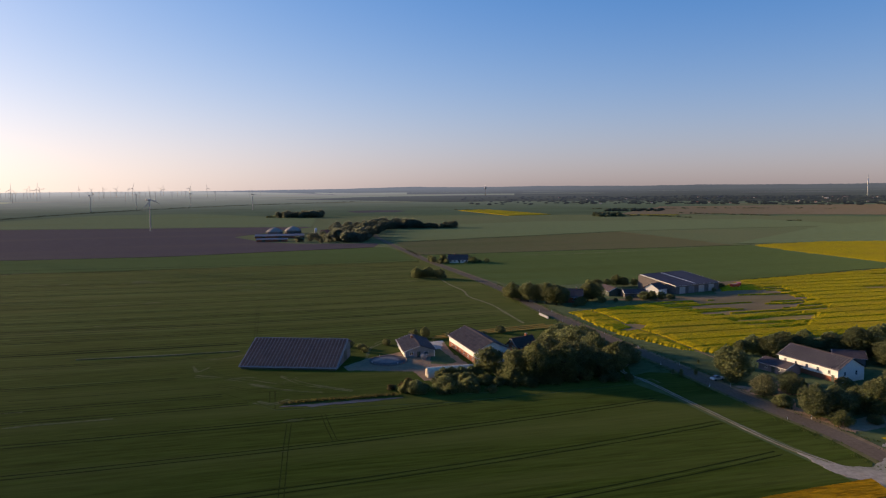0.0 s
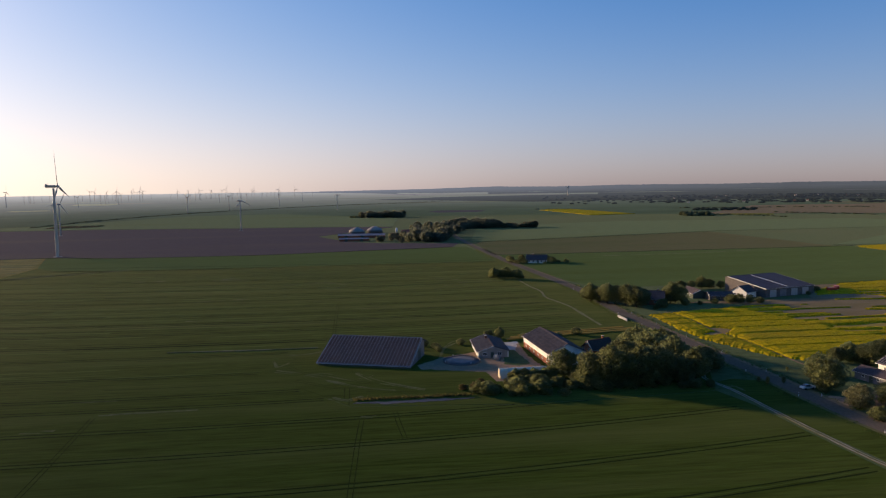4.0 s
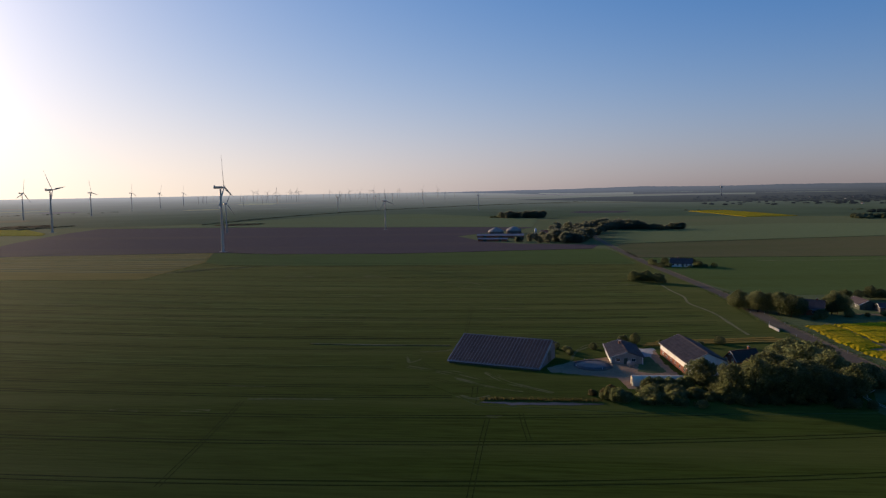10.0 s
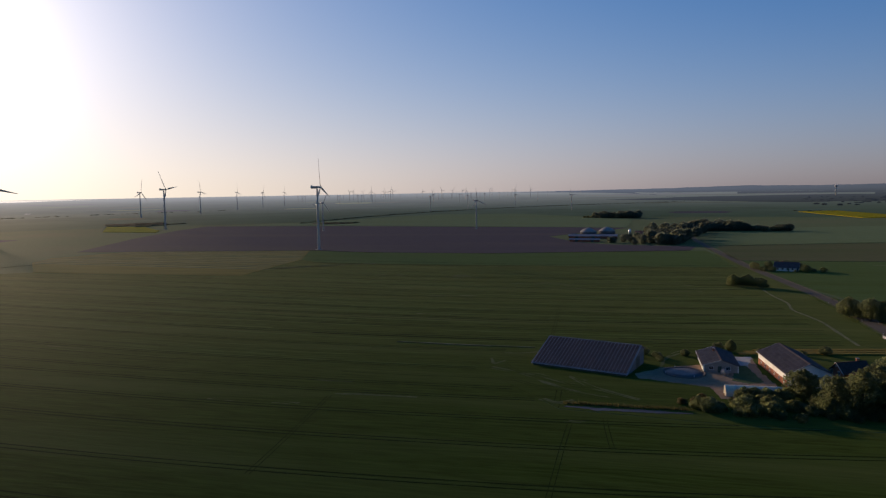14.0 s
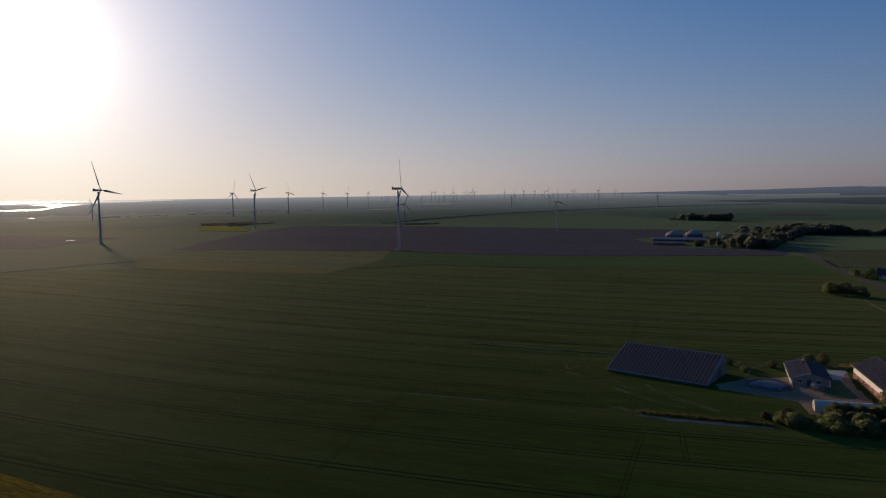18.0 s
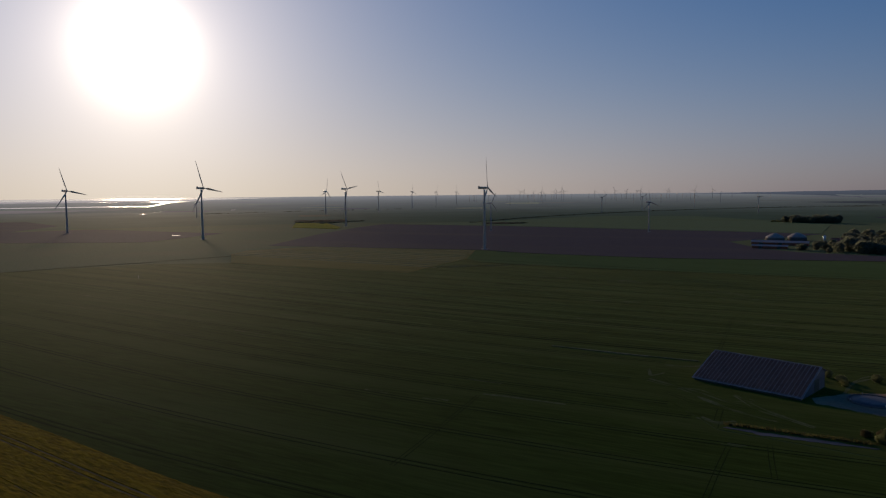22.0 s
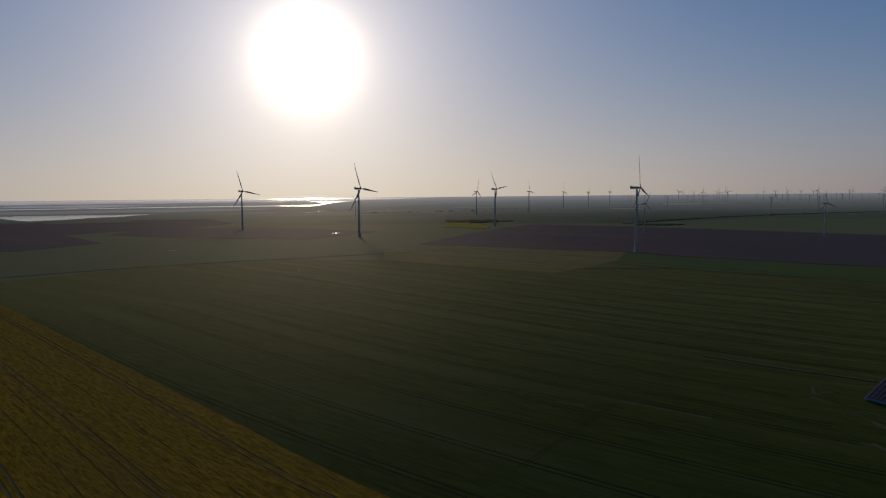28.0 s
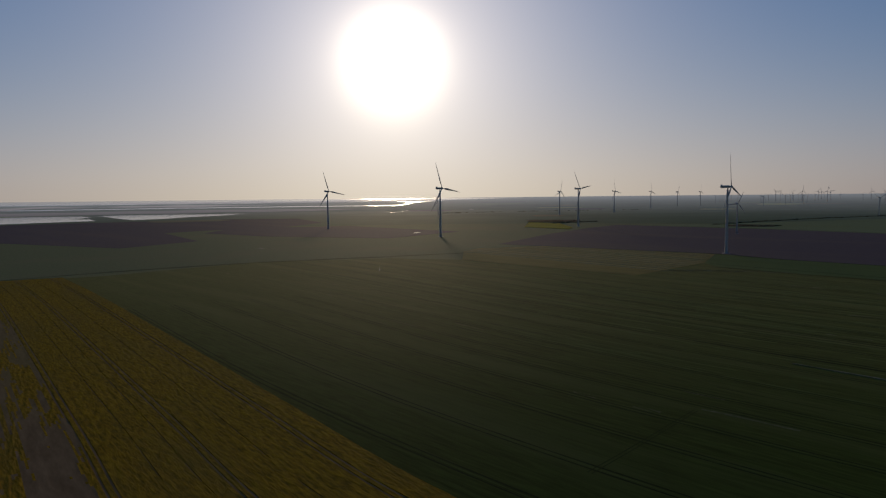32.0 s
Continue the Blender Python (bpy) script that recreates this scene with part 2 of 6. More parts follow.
M["asphalt"] = shade("asphalt", (0.108, 0.082, 0.060), (0.155, 0.120, 0.090), fine=1.2, coarse=0.06, c3=(0.19, 0.15, 0.11), rough=0.8, matt=1.0)
M["yard"] = shade("yard", (0.27, 0.172, 0.105), (0.37, 0.245, 0.155), fine=0.6, coarse=0.06, c3=(0.12, 0.11, 0.09), rough=0.85, matt=1.0)
M["concrete"] = shade("concrete", (0.30, 0.29, 0.27), (0.40, 0.38, 0.36), fine=1.5, coarse=0.2, c3=(0.24, 0.23, 0.20))
M["water"] = shade("water", (0.02, 0.025, 0.03), (0.03, 0.035, 0.04), scale=(1, 1, 1), fine=0.15, rough=0.12, spec=0.5, bump=0.12, bump_dist=0.4)
M["pond"] = shade("pond", (0.062, 0.046, 0.036), (0.09, 0.068, 0.055), fine=0.3, coarse=0.1, rough=0.35, spec=0.12, bump=0.1, bump_dist=0.1)
M["white_wall"] = shade("white_wall", (0.70, 0.67, 0.60), (0.80, 0.77, 0.71), fine=0.7, coarse=0.2, c3=(0.58, 0.54, 0.47), rough=0.85, bump=0.1, bump_dist=0.02)
M["brick"] = shade("brick", (0.22, 0.075, 0.042), (0.34, 0.125, 0.065), fine=3.0, coarse=0.3, c3=(0.19, 0.08, 0.05), rough=0.85)
M["roof_tile"] = shade("roof_tile", (0.062, 0.048, 0.050), (0.098, 0.078, 0.080), fine=1.5, coarse=0.3, c3=(0.12, 0.10, 0.09), rough=0.85, spec=0.03)
M["red_roof"] = shade("red_roof", (0.10, 0.048, 0.038), (0.16, 0.075, 0.058), fine=1.5, coarse=0.3, rough=0.8, random_tint=0.3)
M["sheet_roof"] = shade("sheet_roof", (0.13, 0.125, 0.14), (0.19, 0.18, 0.19), scale=(1, 6, 1), fine=0.6, coarse=0.08, c3=(0.24, 0.22, 0.21), rough=0.6)
M["dark_sheet"] = shade("dark_sheet", (0.062, 0.056, 0.066), (0.088, 0.080, 0.092), scale=(1, 6, 1), fine=0.6, coarse=0.08, c3=(0.11, 0.10, 0.105), rough=0.75, spec=0.05)
M["panel_grey"] = shade("panel_grey", (0.092, 0.058, 0.046), (0.122, 0.079, 0.063), fine=1.2, rough=0.65, spec=0.0, bump=0, random_tint=0.2)
M["panel"] = shade("panel", (0.022, 0.022, 0.030), (0.038, 0.037, 0.048), fine=1.2, rough=0.6, spec=0.04, bump=0, random_tint=0.25)
M["alu"] = shade("alu", (0.42, 0.42, 0.44), (0.52, 0.52, 0.54), fine=2, rough=0.4, metal=0.6, bump=0)
M["turbine_white"] = shade("turbine_white", (0.42, 0.36, 0.295), (0.48, 0.42, 0.35), fine=0.2, coarse=0.05, c3=(0.32, 0.32, 0.31), c3_amount=0.5, rough=0.5, bump=0)
M["rail"] = shade("rail", (0.34, 0.29, 0.265), (0.43, 0.37, 0.34), fine=2, rough=0.6, bump=0)
M["glass"] = shade("glass", (0.02, 0.025, 0.03), (0.035, 0.04, 0.05), fine=1, rough=0.08, spec=0.6, bump=0)
M["frame"] = shade("frame", (0.55, 0.54, 0.52), (0.65, 0.64, 0.62), fine=3, rough=0.5, bump=0)
M["dark_door"] = shade("dark_door", (0.05, 0.06, 0.045), (0.09, 0.10, 0.075), fine=2, rough=0.6)
M["film"] = shade("film", (0.60, 0.50, 0.36), (0.72, 0.61, 0.45), fine=0.8, rough=0.45, bump=0.2, bump_dist=0.05)
M["slurry"] = shade("slurry", (0.055, 0.055, 0.065), (0.085, 0.085, 0.095), fine=0.5, coarse=0.2, c3=(0.11, 0.105, 0.11), rough=0.5)
M["grey_plaster"] = shade("grey_plaster", (0.10, 0.085, 0.078), (0.145, 0.125, 0.115), fine=0.8, coarse=0.2, c3=(0.10, 0.09, 0.085))
M["membrane"] = shade("membrane", (0.23, 0.205, 0.18), (0.31, 0.28, 0.25), fine=0.5, rough=0.6, spec=0.08, bump=0)
M["bark"] = shade("bark", (0.06, 0.045, 0.032), (0.11, 0.085, 0.06), fine=4, rough=0.95)
M["leaf"] = foliage("leaf", (0.130, 0.142, 0.064), (0.195, 0.208, 0.096))
M["leaf_olive"] = foliage("leaf_olive", (0.155, 0.170, 0.072), (0.225, 0.240, 0.105))
M["leaf_blossom"] = foliage("leaf_blossom", (0.21, 0.21, 0.10), (0.31, 0.30, 0.16))
# the leaf green made paler and greyer: haze put into the colour
M["leaf_hazed"] = foliage("leaf_hazed", (0.140, 0.152, 0.104), (0.185, 0.198, 0.138))
M["leaf_scrub"] = foliage("leaf_scrub", (0.110, 0.092, 0.042), (0.170, 0.140, 0.068))
M["reed"] = foliage("reed", (0.055, 0.060, 0.022), (0.10, 0.09, 0.035))
M["tuft"] = foliage("tuft", (0.055, 0.085, 0.02), (0.10, 0.12, 0.035))
M["wood_far"] = shade("wood_far", (0.070, 0.080, 0.040), (0.115, 0.120, 0.062), fine=0.05, coarse=0.004, c3=(0.075, 0.08, 0.04), bump=0.6, bump_dist=3, island_tint=0.3, matt=1.0)
M["car_red"] = shade("car_red", (0.45, 0.05, 0.03), (0.5, 0.07, 0.04), fine=2, rough=0.3, bump=0)
M["rubber"] = shade("rubber", (0.02, 0.02, 0.02), (0.03, 0.03, 0.03), fine=5, rough=0.8)


def haze_glow_material(name, land, strength, tint):
    """The plain far distance: a land colour with haze painted in as emission, more with distance and towards the sun.
    """
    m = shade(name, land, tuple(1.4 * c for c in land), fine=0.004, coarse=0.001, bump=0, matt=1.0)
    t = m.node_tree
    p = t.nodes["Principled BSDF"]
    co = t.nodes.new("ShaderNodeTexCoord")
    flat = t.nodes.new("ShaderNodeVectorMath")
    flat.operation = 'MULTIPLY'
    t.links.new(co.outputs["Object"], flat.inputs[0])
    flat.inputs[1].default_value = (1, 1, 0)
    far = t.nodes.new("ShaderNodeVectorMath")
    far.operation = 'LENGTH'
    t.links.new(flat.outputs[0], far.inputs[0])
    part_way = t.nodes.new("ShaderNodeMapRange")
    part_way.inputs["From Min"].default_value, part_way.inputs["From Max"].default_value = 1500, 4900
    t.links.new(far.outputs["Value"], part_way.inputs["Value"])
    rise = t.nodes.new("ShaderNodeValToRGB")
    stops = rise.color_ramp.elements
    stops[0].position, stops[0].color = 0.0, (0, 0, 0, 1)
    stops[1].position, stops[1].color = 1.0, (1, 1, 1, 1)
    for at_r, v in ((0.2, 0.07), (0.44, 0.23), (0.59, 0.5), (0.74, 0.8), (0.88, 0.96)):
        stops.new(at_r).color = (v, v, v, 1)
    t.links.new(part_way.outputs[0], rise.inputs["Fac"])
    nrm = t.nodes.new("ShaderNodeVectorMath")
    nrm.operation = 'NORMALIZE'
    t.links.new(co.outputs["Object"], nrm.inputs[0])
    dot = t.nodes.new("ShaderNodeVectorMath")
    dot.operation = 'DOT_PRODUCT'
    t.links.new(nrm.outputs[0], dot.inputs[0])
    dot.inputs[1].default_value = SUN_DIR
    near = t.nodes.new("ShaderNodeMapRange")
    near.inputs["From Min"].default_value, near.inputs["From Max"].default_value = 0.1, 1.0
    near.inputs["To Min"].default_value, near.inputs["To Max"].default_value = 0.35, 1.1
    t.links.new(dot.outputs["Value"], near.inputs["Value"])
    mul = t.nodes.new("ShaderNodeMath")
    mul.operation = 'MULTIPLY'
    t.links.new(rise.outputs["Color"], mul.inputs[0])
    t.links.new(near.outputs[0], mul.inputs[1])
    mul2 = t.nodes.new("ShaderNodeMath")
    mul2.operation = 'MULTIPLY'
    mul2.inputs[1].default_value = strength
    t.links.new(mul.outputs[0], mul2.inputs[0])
    # this glow stands in for haze; the land itself gives off no light
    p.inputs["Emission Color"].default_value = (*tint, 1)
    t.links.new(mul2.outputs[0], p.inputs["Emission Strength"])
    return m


# far land colours, all with the painted haze glow
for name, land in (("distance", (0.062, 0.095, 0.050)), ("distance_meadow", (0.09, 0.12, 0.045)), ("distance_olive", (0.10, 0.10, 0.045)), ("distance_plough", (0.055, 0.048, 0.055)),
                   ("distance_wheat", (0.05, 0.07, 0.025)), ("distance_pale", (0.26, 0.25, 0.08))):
    M[name] = haze_glow_material(name, land, 0.29, (0.86, 0.90, 1.0))
M["hazed_mud"] = haze_glow_material("hazed_mud", (0.075, 0.065, 0.06), 0.52, (0.97, 0.93, 0.96))
M["hazed_woods"] = haze_glow_material("hazed_woods", (0.022, 0.030, 0.022), 0.19, (0.62, 0.74, 1.0))

# ---- building helpers ----


def part(name, bm, material, parent=None, label=""):
    """Links a bmesh as one mesh object under a thing or a part."""
    me = bpy.data.meshes.new(name)
    bm.to_mesh(me)
    bm.free()
    me.materials.append(M[material])
    ob = new(name, me)
    ob.parent = parent
    if label:
        tagged(ob, label)
    return ob


def raw(name, verts, faces, material, parent=None, smooth=False):
    me = bpy.data.meshes.new(name)
    me.from_pydata(verts, [], faces)
    me.materials.append(M[material])
    if smooth:
        me.polygons.foreach_set("use_smooth", [True] * len(me.polygons))
    me.update()
    ob = new(name, me)
    ob.parent = parent
    return ob


def box(bm, x0, y0, z0, x1, y1, z1, bevel=0.0):
    m = Matrix.Translation(((x0 + x1) / 2, (y0 + y1) / 2, (z0 + z1) / 2)) @ Matrix.Diagonal((x1 - x0, y1 - y0, z1 - z0, 1))
    made = bmesh.ops.create_cube(bm, size=1, matrix=m)
    if bevel:
        edges = list({e for v in made["verts"] for e in v.link_edges})
        bmesh.ops.bevel(bm, geom=edges, offset=bevel, segments=2, affect='EDGES', profile=0.5)
    return bm


def boxed(*args, **kw):
    return box(bmesh.new(), *args, **kw)


def lathe(rings, segments=20, cap=True):
    """A body of revolution round z from rows of (radius, z)."""
    bm = bmesh.new()
    loops = []
    for r, z in rings:
        loops.append([bm.verts.new((r * math.cos(2 * math.pi * i / segments), r * math.sin(2 * math.pi * i / segments), z)) for i in range(segments)])
    for a, b in zip(loops, loops[1:]):
        for i in range(segments):
            bm.faces.new((a[i], a[(i + 1) % segments], b[(i + 1) % segments], b[i])).smooth = True
    if cap:
        bm.faces.new(loops[0][::-1])
        bm.faces.new(loops[-1])
    return bm


def inside(x, y, poly):
    hit = False
    for (x0, y0), (x1, y1) in zip(poly, poly[1:] + poly[:1]):
        if (y0 > y) != (y1 > y) and x < x0 + (y - y0) / (y1 - y0) * (x1 - x0):
            hit = not hit
    return hit


# The land runs flat to 3 km; beyond, the distance to the horizon is drawn together into 3.0 to 4.9 km.
FLAT, RIM, SQUEEZE = 3000.0, 4900.0, math.log(13.0) / 1900.0


def far_r(d):
    return d if d <= FLAT else min(RIM, FLAT + math.log(d / FLAT) / SQUEEZE)


def land_z(r):
    return 0.0 if r <= FLAT else 60.0 - r * 60.0 / (FLAT * math.exp(SQUEEZE * (r - FLAT)))


def at(az, d):
    """The place at an azimuth (degrees to the left of +y) and true distance, and the scale things have there."""
    r = far_r(d)
    return (-math.sin(radians(az)) * r, math.cos(radians(az)) * r, land_z(r)), r / d


def slab(name, poly, top, material, label, category, kind="structure", bottom=-0.02):
    """A field, road or yard with its own thickness."""
    if kind == "structure":  # worn edges
        fine = []
        for (xa, ya), (xb, yb) in zip(poly, poly[1:] + poly[:1]):
            n = max(1, int(math.hypot(xb - xa, yb - ya) / 1.2))
            fine += [(xa + (xb - xa) * i / n, ya + (yb - ya) * i / n) for i in range(n)]
        poly = [(x + 0.9 * noise.noise((x * 0.45, y * 0.45, 3)), y + 0.9 * noise.noise((x * 0.45, y * 0.45, 8))) for x, y in fine]
    bm = bmesh.new()
    up = [bm.verts.new((x, y, top)) for x, y in poly]
    low = [bm.verts.new((x, y, bottom)) for x, y in poly]
    f = bm.faces.new(up)
    f.normal_update()
    if f.normal.z < 0:
        f.normal_flip()
    n = len(poly)
    for i in range(n):
        bm.faces.new((low[i], low[(i + 1) % n], up[(i + 1) % n], up[i]))
    return tagged(part(name, bm, material), label, category, kind=kind)


def spline(points, step=4.0):
    """A smooth line through points (Catmull-Rom)."""
    p = [Vector((*q, 0)) for q in points]
    p = [2 * p[0] - p[1]] + p + [2 * p[-1] - p[-2]]
    out = []
    for i in range(1, len(p) - 2):
        n = max(1, int((p[i + 1] - p[i]).length / step))
        for k in range(n):
            t = k / n
            out.append(0.5 * (2 * p[i] + (p[i + 1] - p[i - 1]) * t + (2 * p[i - 1] - 5 * p[i] + 4 * p[i + 1] - p[i + 2]) * t * t + (3 * p[i] - p[i - 1] - 3 * p[i + 1] + p[i + 2]) * t ** 3))
    out.append(p[-2])
    return [(v.x, v.y) for v in out]


def ribbon(line, width, z0, z1, wobble=0.0, seed=0):
    """Vertices and faces of a strip along a line: two sides and a top."""
    v, f = [], []
    for i, (x, y) in enumerate(line):
        a, b = line[max(i - 1, 0)], line[min(i + 1, len(line) - 1)]
        dx, dy = b[0] - a[0], b[1] - a[1]
        d = math.hypot(dx, dy) or 1
        nx, ny = -dy / d, dx / d
        w = width / 2 * (1 + wobble * noise.noise((x * 0.15 + seed, y * 0.15, seed)))
        v += [(x + nx * w, y + ny * w, z0), (x + nx * w, y + ny * w, z1), (x - nx * w, y - ny * w, z1), (x - nx * w, y - ny * w, z0)]
        if i:
            k = 4 * i
            f += [(k - 4, k, k + 1, k - 3), (k - 3, k + 1, k + 2, k - 2), (k - 2, k + 2, k + 3, k - 1)]
    return v, f


def crop(name, poly, step, height, material, label, turn=ROW, holes=(), rows=0.0, row_gap=0.0, row_off=0.0, rough=0.16, bare=None, thin=()):
    """A tall crop as a lumpy canopy with wheel tracks left open; cells follow the drill rows."""
    c, s = math.cos(radians(turn)), math.sin(radians(turn))
    us = [x * c + y * s for x, y in poly]
    vs = [-x * s + y * c for x, y in poly]
    un = int((max(us) - min(us)) / step) + 2
    vn = int((max(vs) - min(vs)) / step) + 2
    u0, v0 = min(us), min(vs)
    keep = {}
    for i in range(un):
        for j in range(vn):
            u, v = u0 + i * step, v0 + j * step
            x, y = u * c - v * s, u * s + v * c
            jx, jy = 1.6 * noise.noise((x * 0.4, y * 0.4, 11)), 1.6 * noise.noise((x * 0.4, y * 0.4, 17))
            if inside(x + jx, y + jy, poly) and not any(inside(x, y, h) for h in holes):
                gone = min([limit for area, limit in thin if inside(x + jx, y + jy, area)], default=9)
                if noise.noise((u * 0.022, v * 0.27, 6.1)) + 0.3 * noise.noise((u * 0.05, v * 0.6, 2.0)) > gone:
                    continue
                if bare and noise.noise((x * 0.03, y * 0.07, 3.3)) > bare:
                    continue
                keep[i, j] = (x, y)
    ids, verts, faces = {}, [], []
    for (i, j) in keep:
        q = [(i, j), (i + 1, j), (i + 1, j + 1), (i, j + 1)]
        for a, b in q:
            if (a, b) not in ids:
                ids[a, b] = len(verts)
                u, v = u0 + (a - 0.5) * step, v0 + (b - 0.5) * step
                x, y = u * c - v * s, u * s + v * c
                full = all((a - p, b - r) in keep for p in (0, 1) for r in (0, 1))
                ring = [all((a + p, b + r) in keep for p in (-n - 1, -n, n - 1, n) for r in (-n - 1, -n, n - 1, n)) for n in (2, 3)]
                deep = 1.0 if all(ring) else 0.86 if ring[0] else 0.66
                z = height * deep * (0.62 if rows and abs((v - row_off) % rows - rows / 2) < row_gap else 1) * (1 + rough * 2 * noise.noise((x * 0.35, y * 0.35, 0.5)) + rough * noise.noise((x * 1.3, y * 1.3, 7.0)))
                verts.append((x + 0.25 * step * noise.noise((x, y, 1)), y + 0.25 * step * noise.noise((x, y, 9)), z if full else height * (0.03 + 0.05 * noise.noise((x * 2, y * 2, 4)))))
        faces.append([ids[k] for k in q])
    return tagged(raw(name, verts, faces, material), label, "crop field", kind="stuff")


# ---- ground ----
rings = [0, 120, 300, 700, 1500, 1900, 2400] + [3000 + 1900 * k / 24 for k in range(25)]
SEG = 180
gv, gf = [(0, 0, -0.02)], []
for k, r in enumerate(rings[1:]):
    gv += [(-math.sin(2 * math.pi * i / SEG) * r, math.cos(2 * math.pi * i / SEG) * r, land_z(r) - 0.02) for i in range(SEG)]
    for i in range(SEG):
        j = (i + 1) % SEG
        if k == 0:
            gf.append((0, 1 + i, 1 + j))
        else:
            a, b = 1 + (k - 1) * SEG, 1 + k * SEG
            gf.append((a + i, b + i, b + j, a + j))
first = 1 + 3 * SEG  # the ring at 1.5 km and all beyond it is the plain distance
near_f = [q for q in gf if max(q) < first + SEG]
far_f = [[i - first for i in q] for q in gf if max(q) >= first + SEG]
tagged(raw("ground", gv[:first + SEG], near_f, "grass"), "flat green marshland pasture reaching to the distance", "ground", kind="structure")
# the far ring carries its haze as emission
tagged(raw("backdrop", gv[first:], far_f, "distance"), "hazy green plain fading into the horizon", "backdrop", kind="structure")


def sector(name, az0, az1, d0, d1, material, label, category, lift=0.25, wave=0.0, seed=0, kind="structure"):
    """A far patch of land or water between two azimuths and true distances, with an uneven outline."""
    n, k = 48, 6
    v, f = [], []
    for i in range(n + 1):
        s = i / n
        az = az0 + (az1 - az0) * s
        taper = min(1, 6 * s, 6 * (1 - s)) if wave else 1
        a = d0 * (1 + wave * noise.noise((az * 0.35, seed, 0.3)))
        b = d1 * (1 + wave * noise.noise((az * 0.35, seed, 5.3)))
        mid = (a + b) / 2
        a, b = mid + (a - mid) * taper, mid + (b - mid) * taper
        for j in range(k + 1):
            (x, y, z), _ = at(az, a + (b - a) * j / k)
            v.append((x, y, z + lift))
        if i:
            for j in range(k):
                p, q = (i - 1) * (k + 1) + j, i * (k + 1) + j
                f.append((p, q, q + 1, p + 1))
    return tagged(raw(name, v, f, material), label, category, kind=kind)


# the fields, from the camera outwards
RAPE_EDGE = spline([(-592, 14), (-450, 35), (-306, 53), (-182, 68), (-102, 78), (-20, 99), (64, 126), (90, 134), (140, 150)], 6)
TRACK_1 = spline([(96, 100), (90, 120), (88, 134), (79, 150.6), (73.4, 167.5), (66.9, 190), (63, 204), (58, 217), (62, 226)], 3)
ROAD = spline([(104, 60), (101, 105), (96.8, 144.7), (93, 164), (87.1, 181.5), (83.5, 195), (77.3, 220.5), (67.7, 255), (54.9, 303.5), (46.6, 336), (37.3, 386), (24, 437), (6.5, 496), (-11.2, 555), (-34.2, 642), (-57.5, 735), (-80, 830), (-104, 960)], 5)
TRACK_2 = spline([(-0.6, 440), (5, 416), (11.7, 394.5), (13.8, 373.5), (19.5, 359), (25.5, 343), (30, 322), (35.4, 297.5)], 4)
wheat_poly = ([p for p in RAPE_EDGE if p[0] < 84] + [(80, 142), (77, 150), (71.5, 167), (64.8, 190), (58, 203), (30, 194), (0, 186), (-46, 181), (-84, 212), (-82, 247), (-40, 259), (-6, 266), (30, 281), (50, 292), (33, 299), (24, 337), (13, 383), (-5, 438)]
              + [(3, 470), (-8, 520), (-30, 595), (-46, 660), (-57, 697)] + [(-71, 692), (-160, 652), (-247, 612), (-370, 588), (-444, 590), (-390, 508), (-357, 388), (-545, 350), (-600, 300), (-640, 180), (-592, 40)])
WHEAT = slab("wheat_field", wheat_poly, 0.05, "wheat", "dark green young wheat field with paired wheel tracks", "crop field", "stuff")
PADDOCK_POLY = [(58, 203.5), (30, 194.5), (0, 186.5), (-46, 181.5), (-84.4, 212), (-82.4, 247.4), (-40, 259.5), (-6, 266.5), (30, 281.5), (50, 292), (58, 262), (62, 226)]
PADDOCK = slab("farm_paddock", PADDOCK_POLY, 0.045, "wheat", "rough green paddock round the farm with old wheel tracks", "paddock", "stuff")
slab("road_meadow", [(50, 293), (33, 299.5), (24, 337), (13, 383), (-5, 438), (3, 470), (-8, 520), (-30, 595), (-46, 660), (-42, 662), (-33, 630), (-12, 548), (4, 495), (21, 437), (34, 386), (43, 336), (51, 304)], 0.045, "wheat", "narrow green meadow between the wheat and the road", "meadow", "stuff")
slab("road_meadow", [(88, 136), (95, 146), (91.5, 164), (86, 181), (82, 196), (77, 214), (66, 216), (60, 212), (67, 192), (74.5, 168), (80.5, 151)], 0.045, "wheat", "narrow green meadow between the farm track and the road", "meadow", "stuff")
STUBBLE = slab("stubble_field", [(-545, 351), (-357, 389), (-391, 508), (-445, 589), (-570, 545), (-640, 522), (-655, 440), (-626, 402)], 0.12, "stubble", "pale straw-coloured stubble field with mown stripes", "field", "stuff")
slab("grain_strip", [(-362, 491), (-291, 497), (-161, 526), (-43, 553), (-20, 560), (-30, 595), (-46, 660), (-58, 696), (-71, 691), (-160, 651), (-247, 611), (-370, 587), (-442, 588), (-392, 508)], 0.058, "young_crop", "lighter green strip of young grain beside the ploughed field", "crop field", "stuff")
tagged(raw("field_path", *ribbon(spline([(70, 600), (83, 602), (130, 613.5), (183, 635), (250, 664)]), 2.2, 0, 0.085, 0.8, 5), "thin_crop"), "pale grassy path between the grain fields", "path", kind="structure")
slab("ploughed_field", [(-641, 520), (-570, 547), (-446, 595), (-372, 592), (-247, 616), (-160, 656), (-71, 696), (-70, 742), (-160, 748), (-205, 775), (-265, 860), (-205, 1075), (-330, 1077), (-430, 1068), (-740, 1056), (-1010, 1000), (-955, 880), (-840, 692), (-700, 500)], 0.10, "plough", "bare dark brown ploughed field", "field", "stuff")
slab("olive_field", [(-27, 612), (294, 685), (238, 905), (-52, 752)], 0.07, "olive_crop", "olive brown grain field beside the road", "crop field", "stuff")
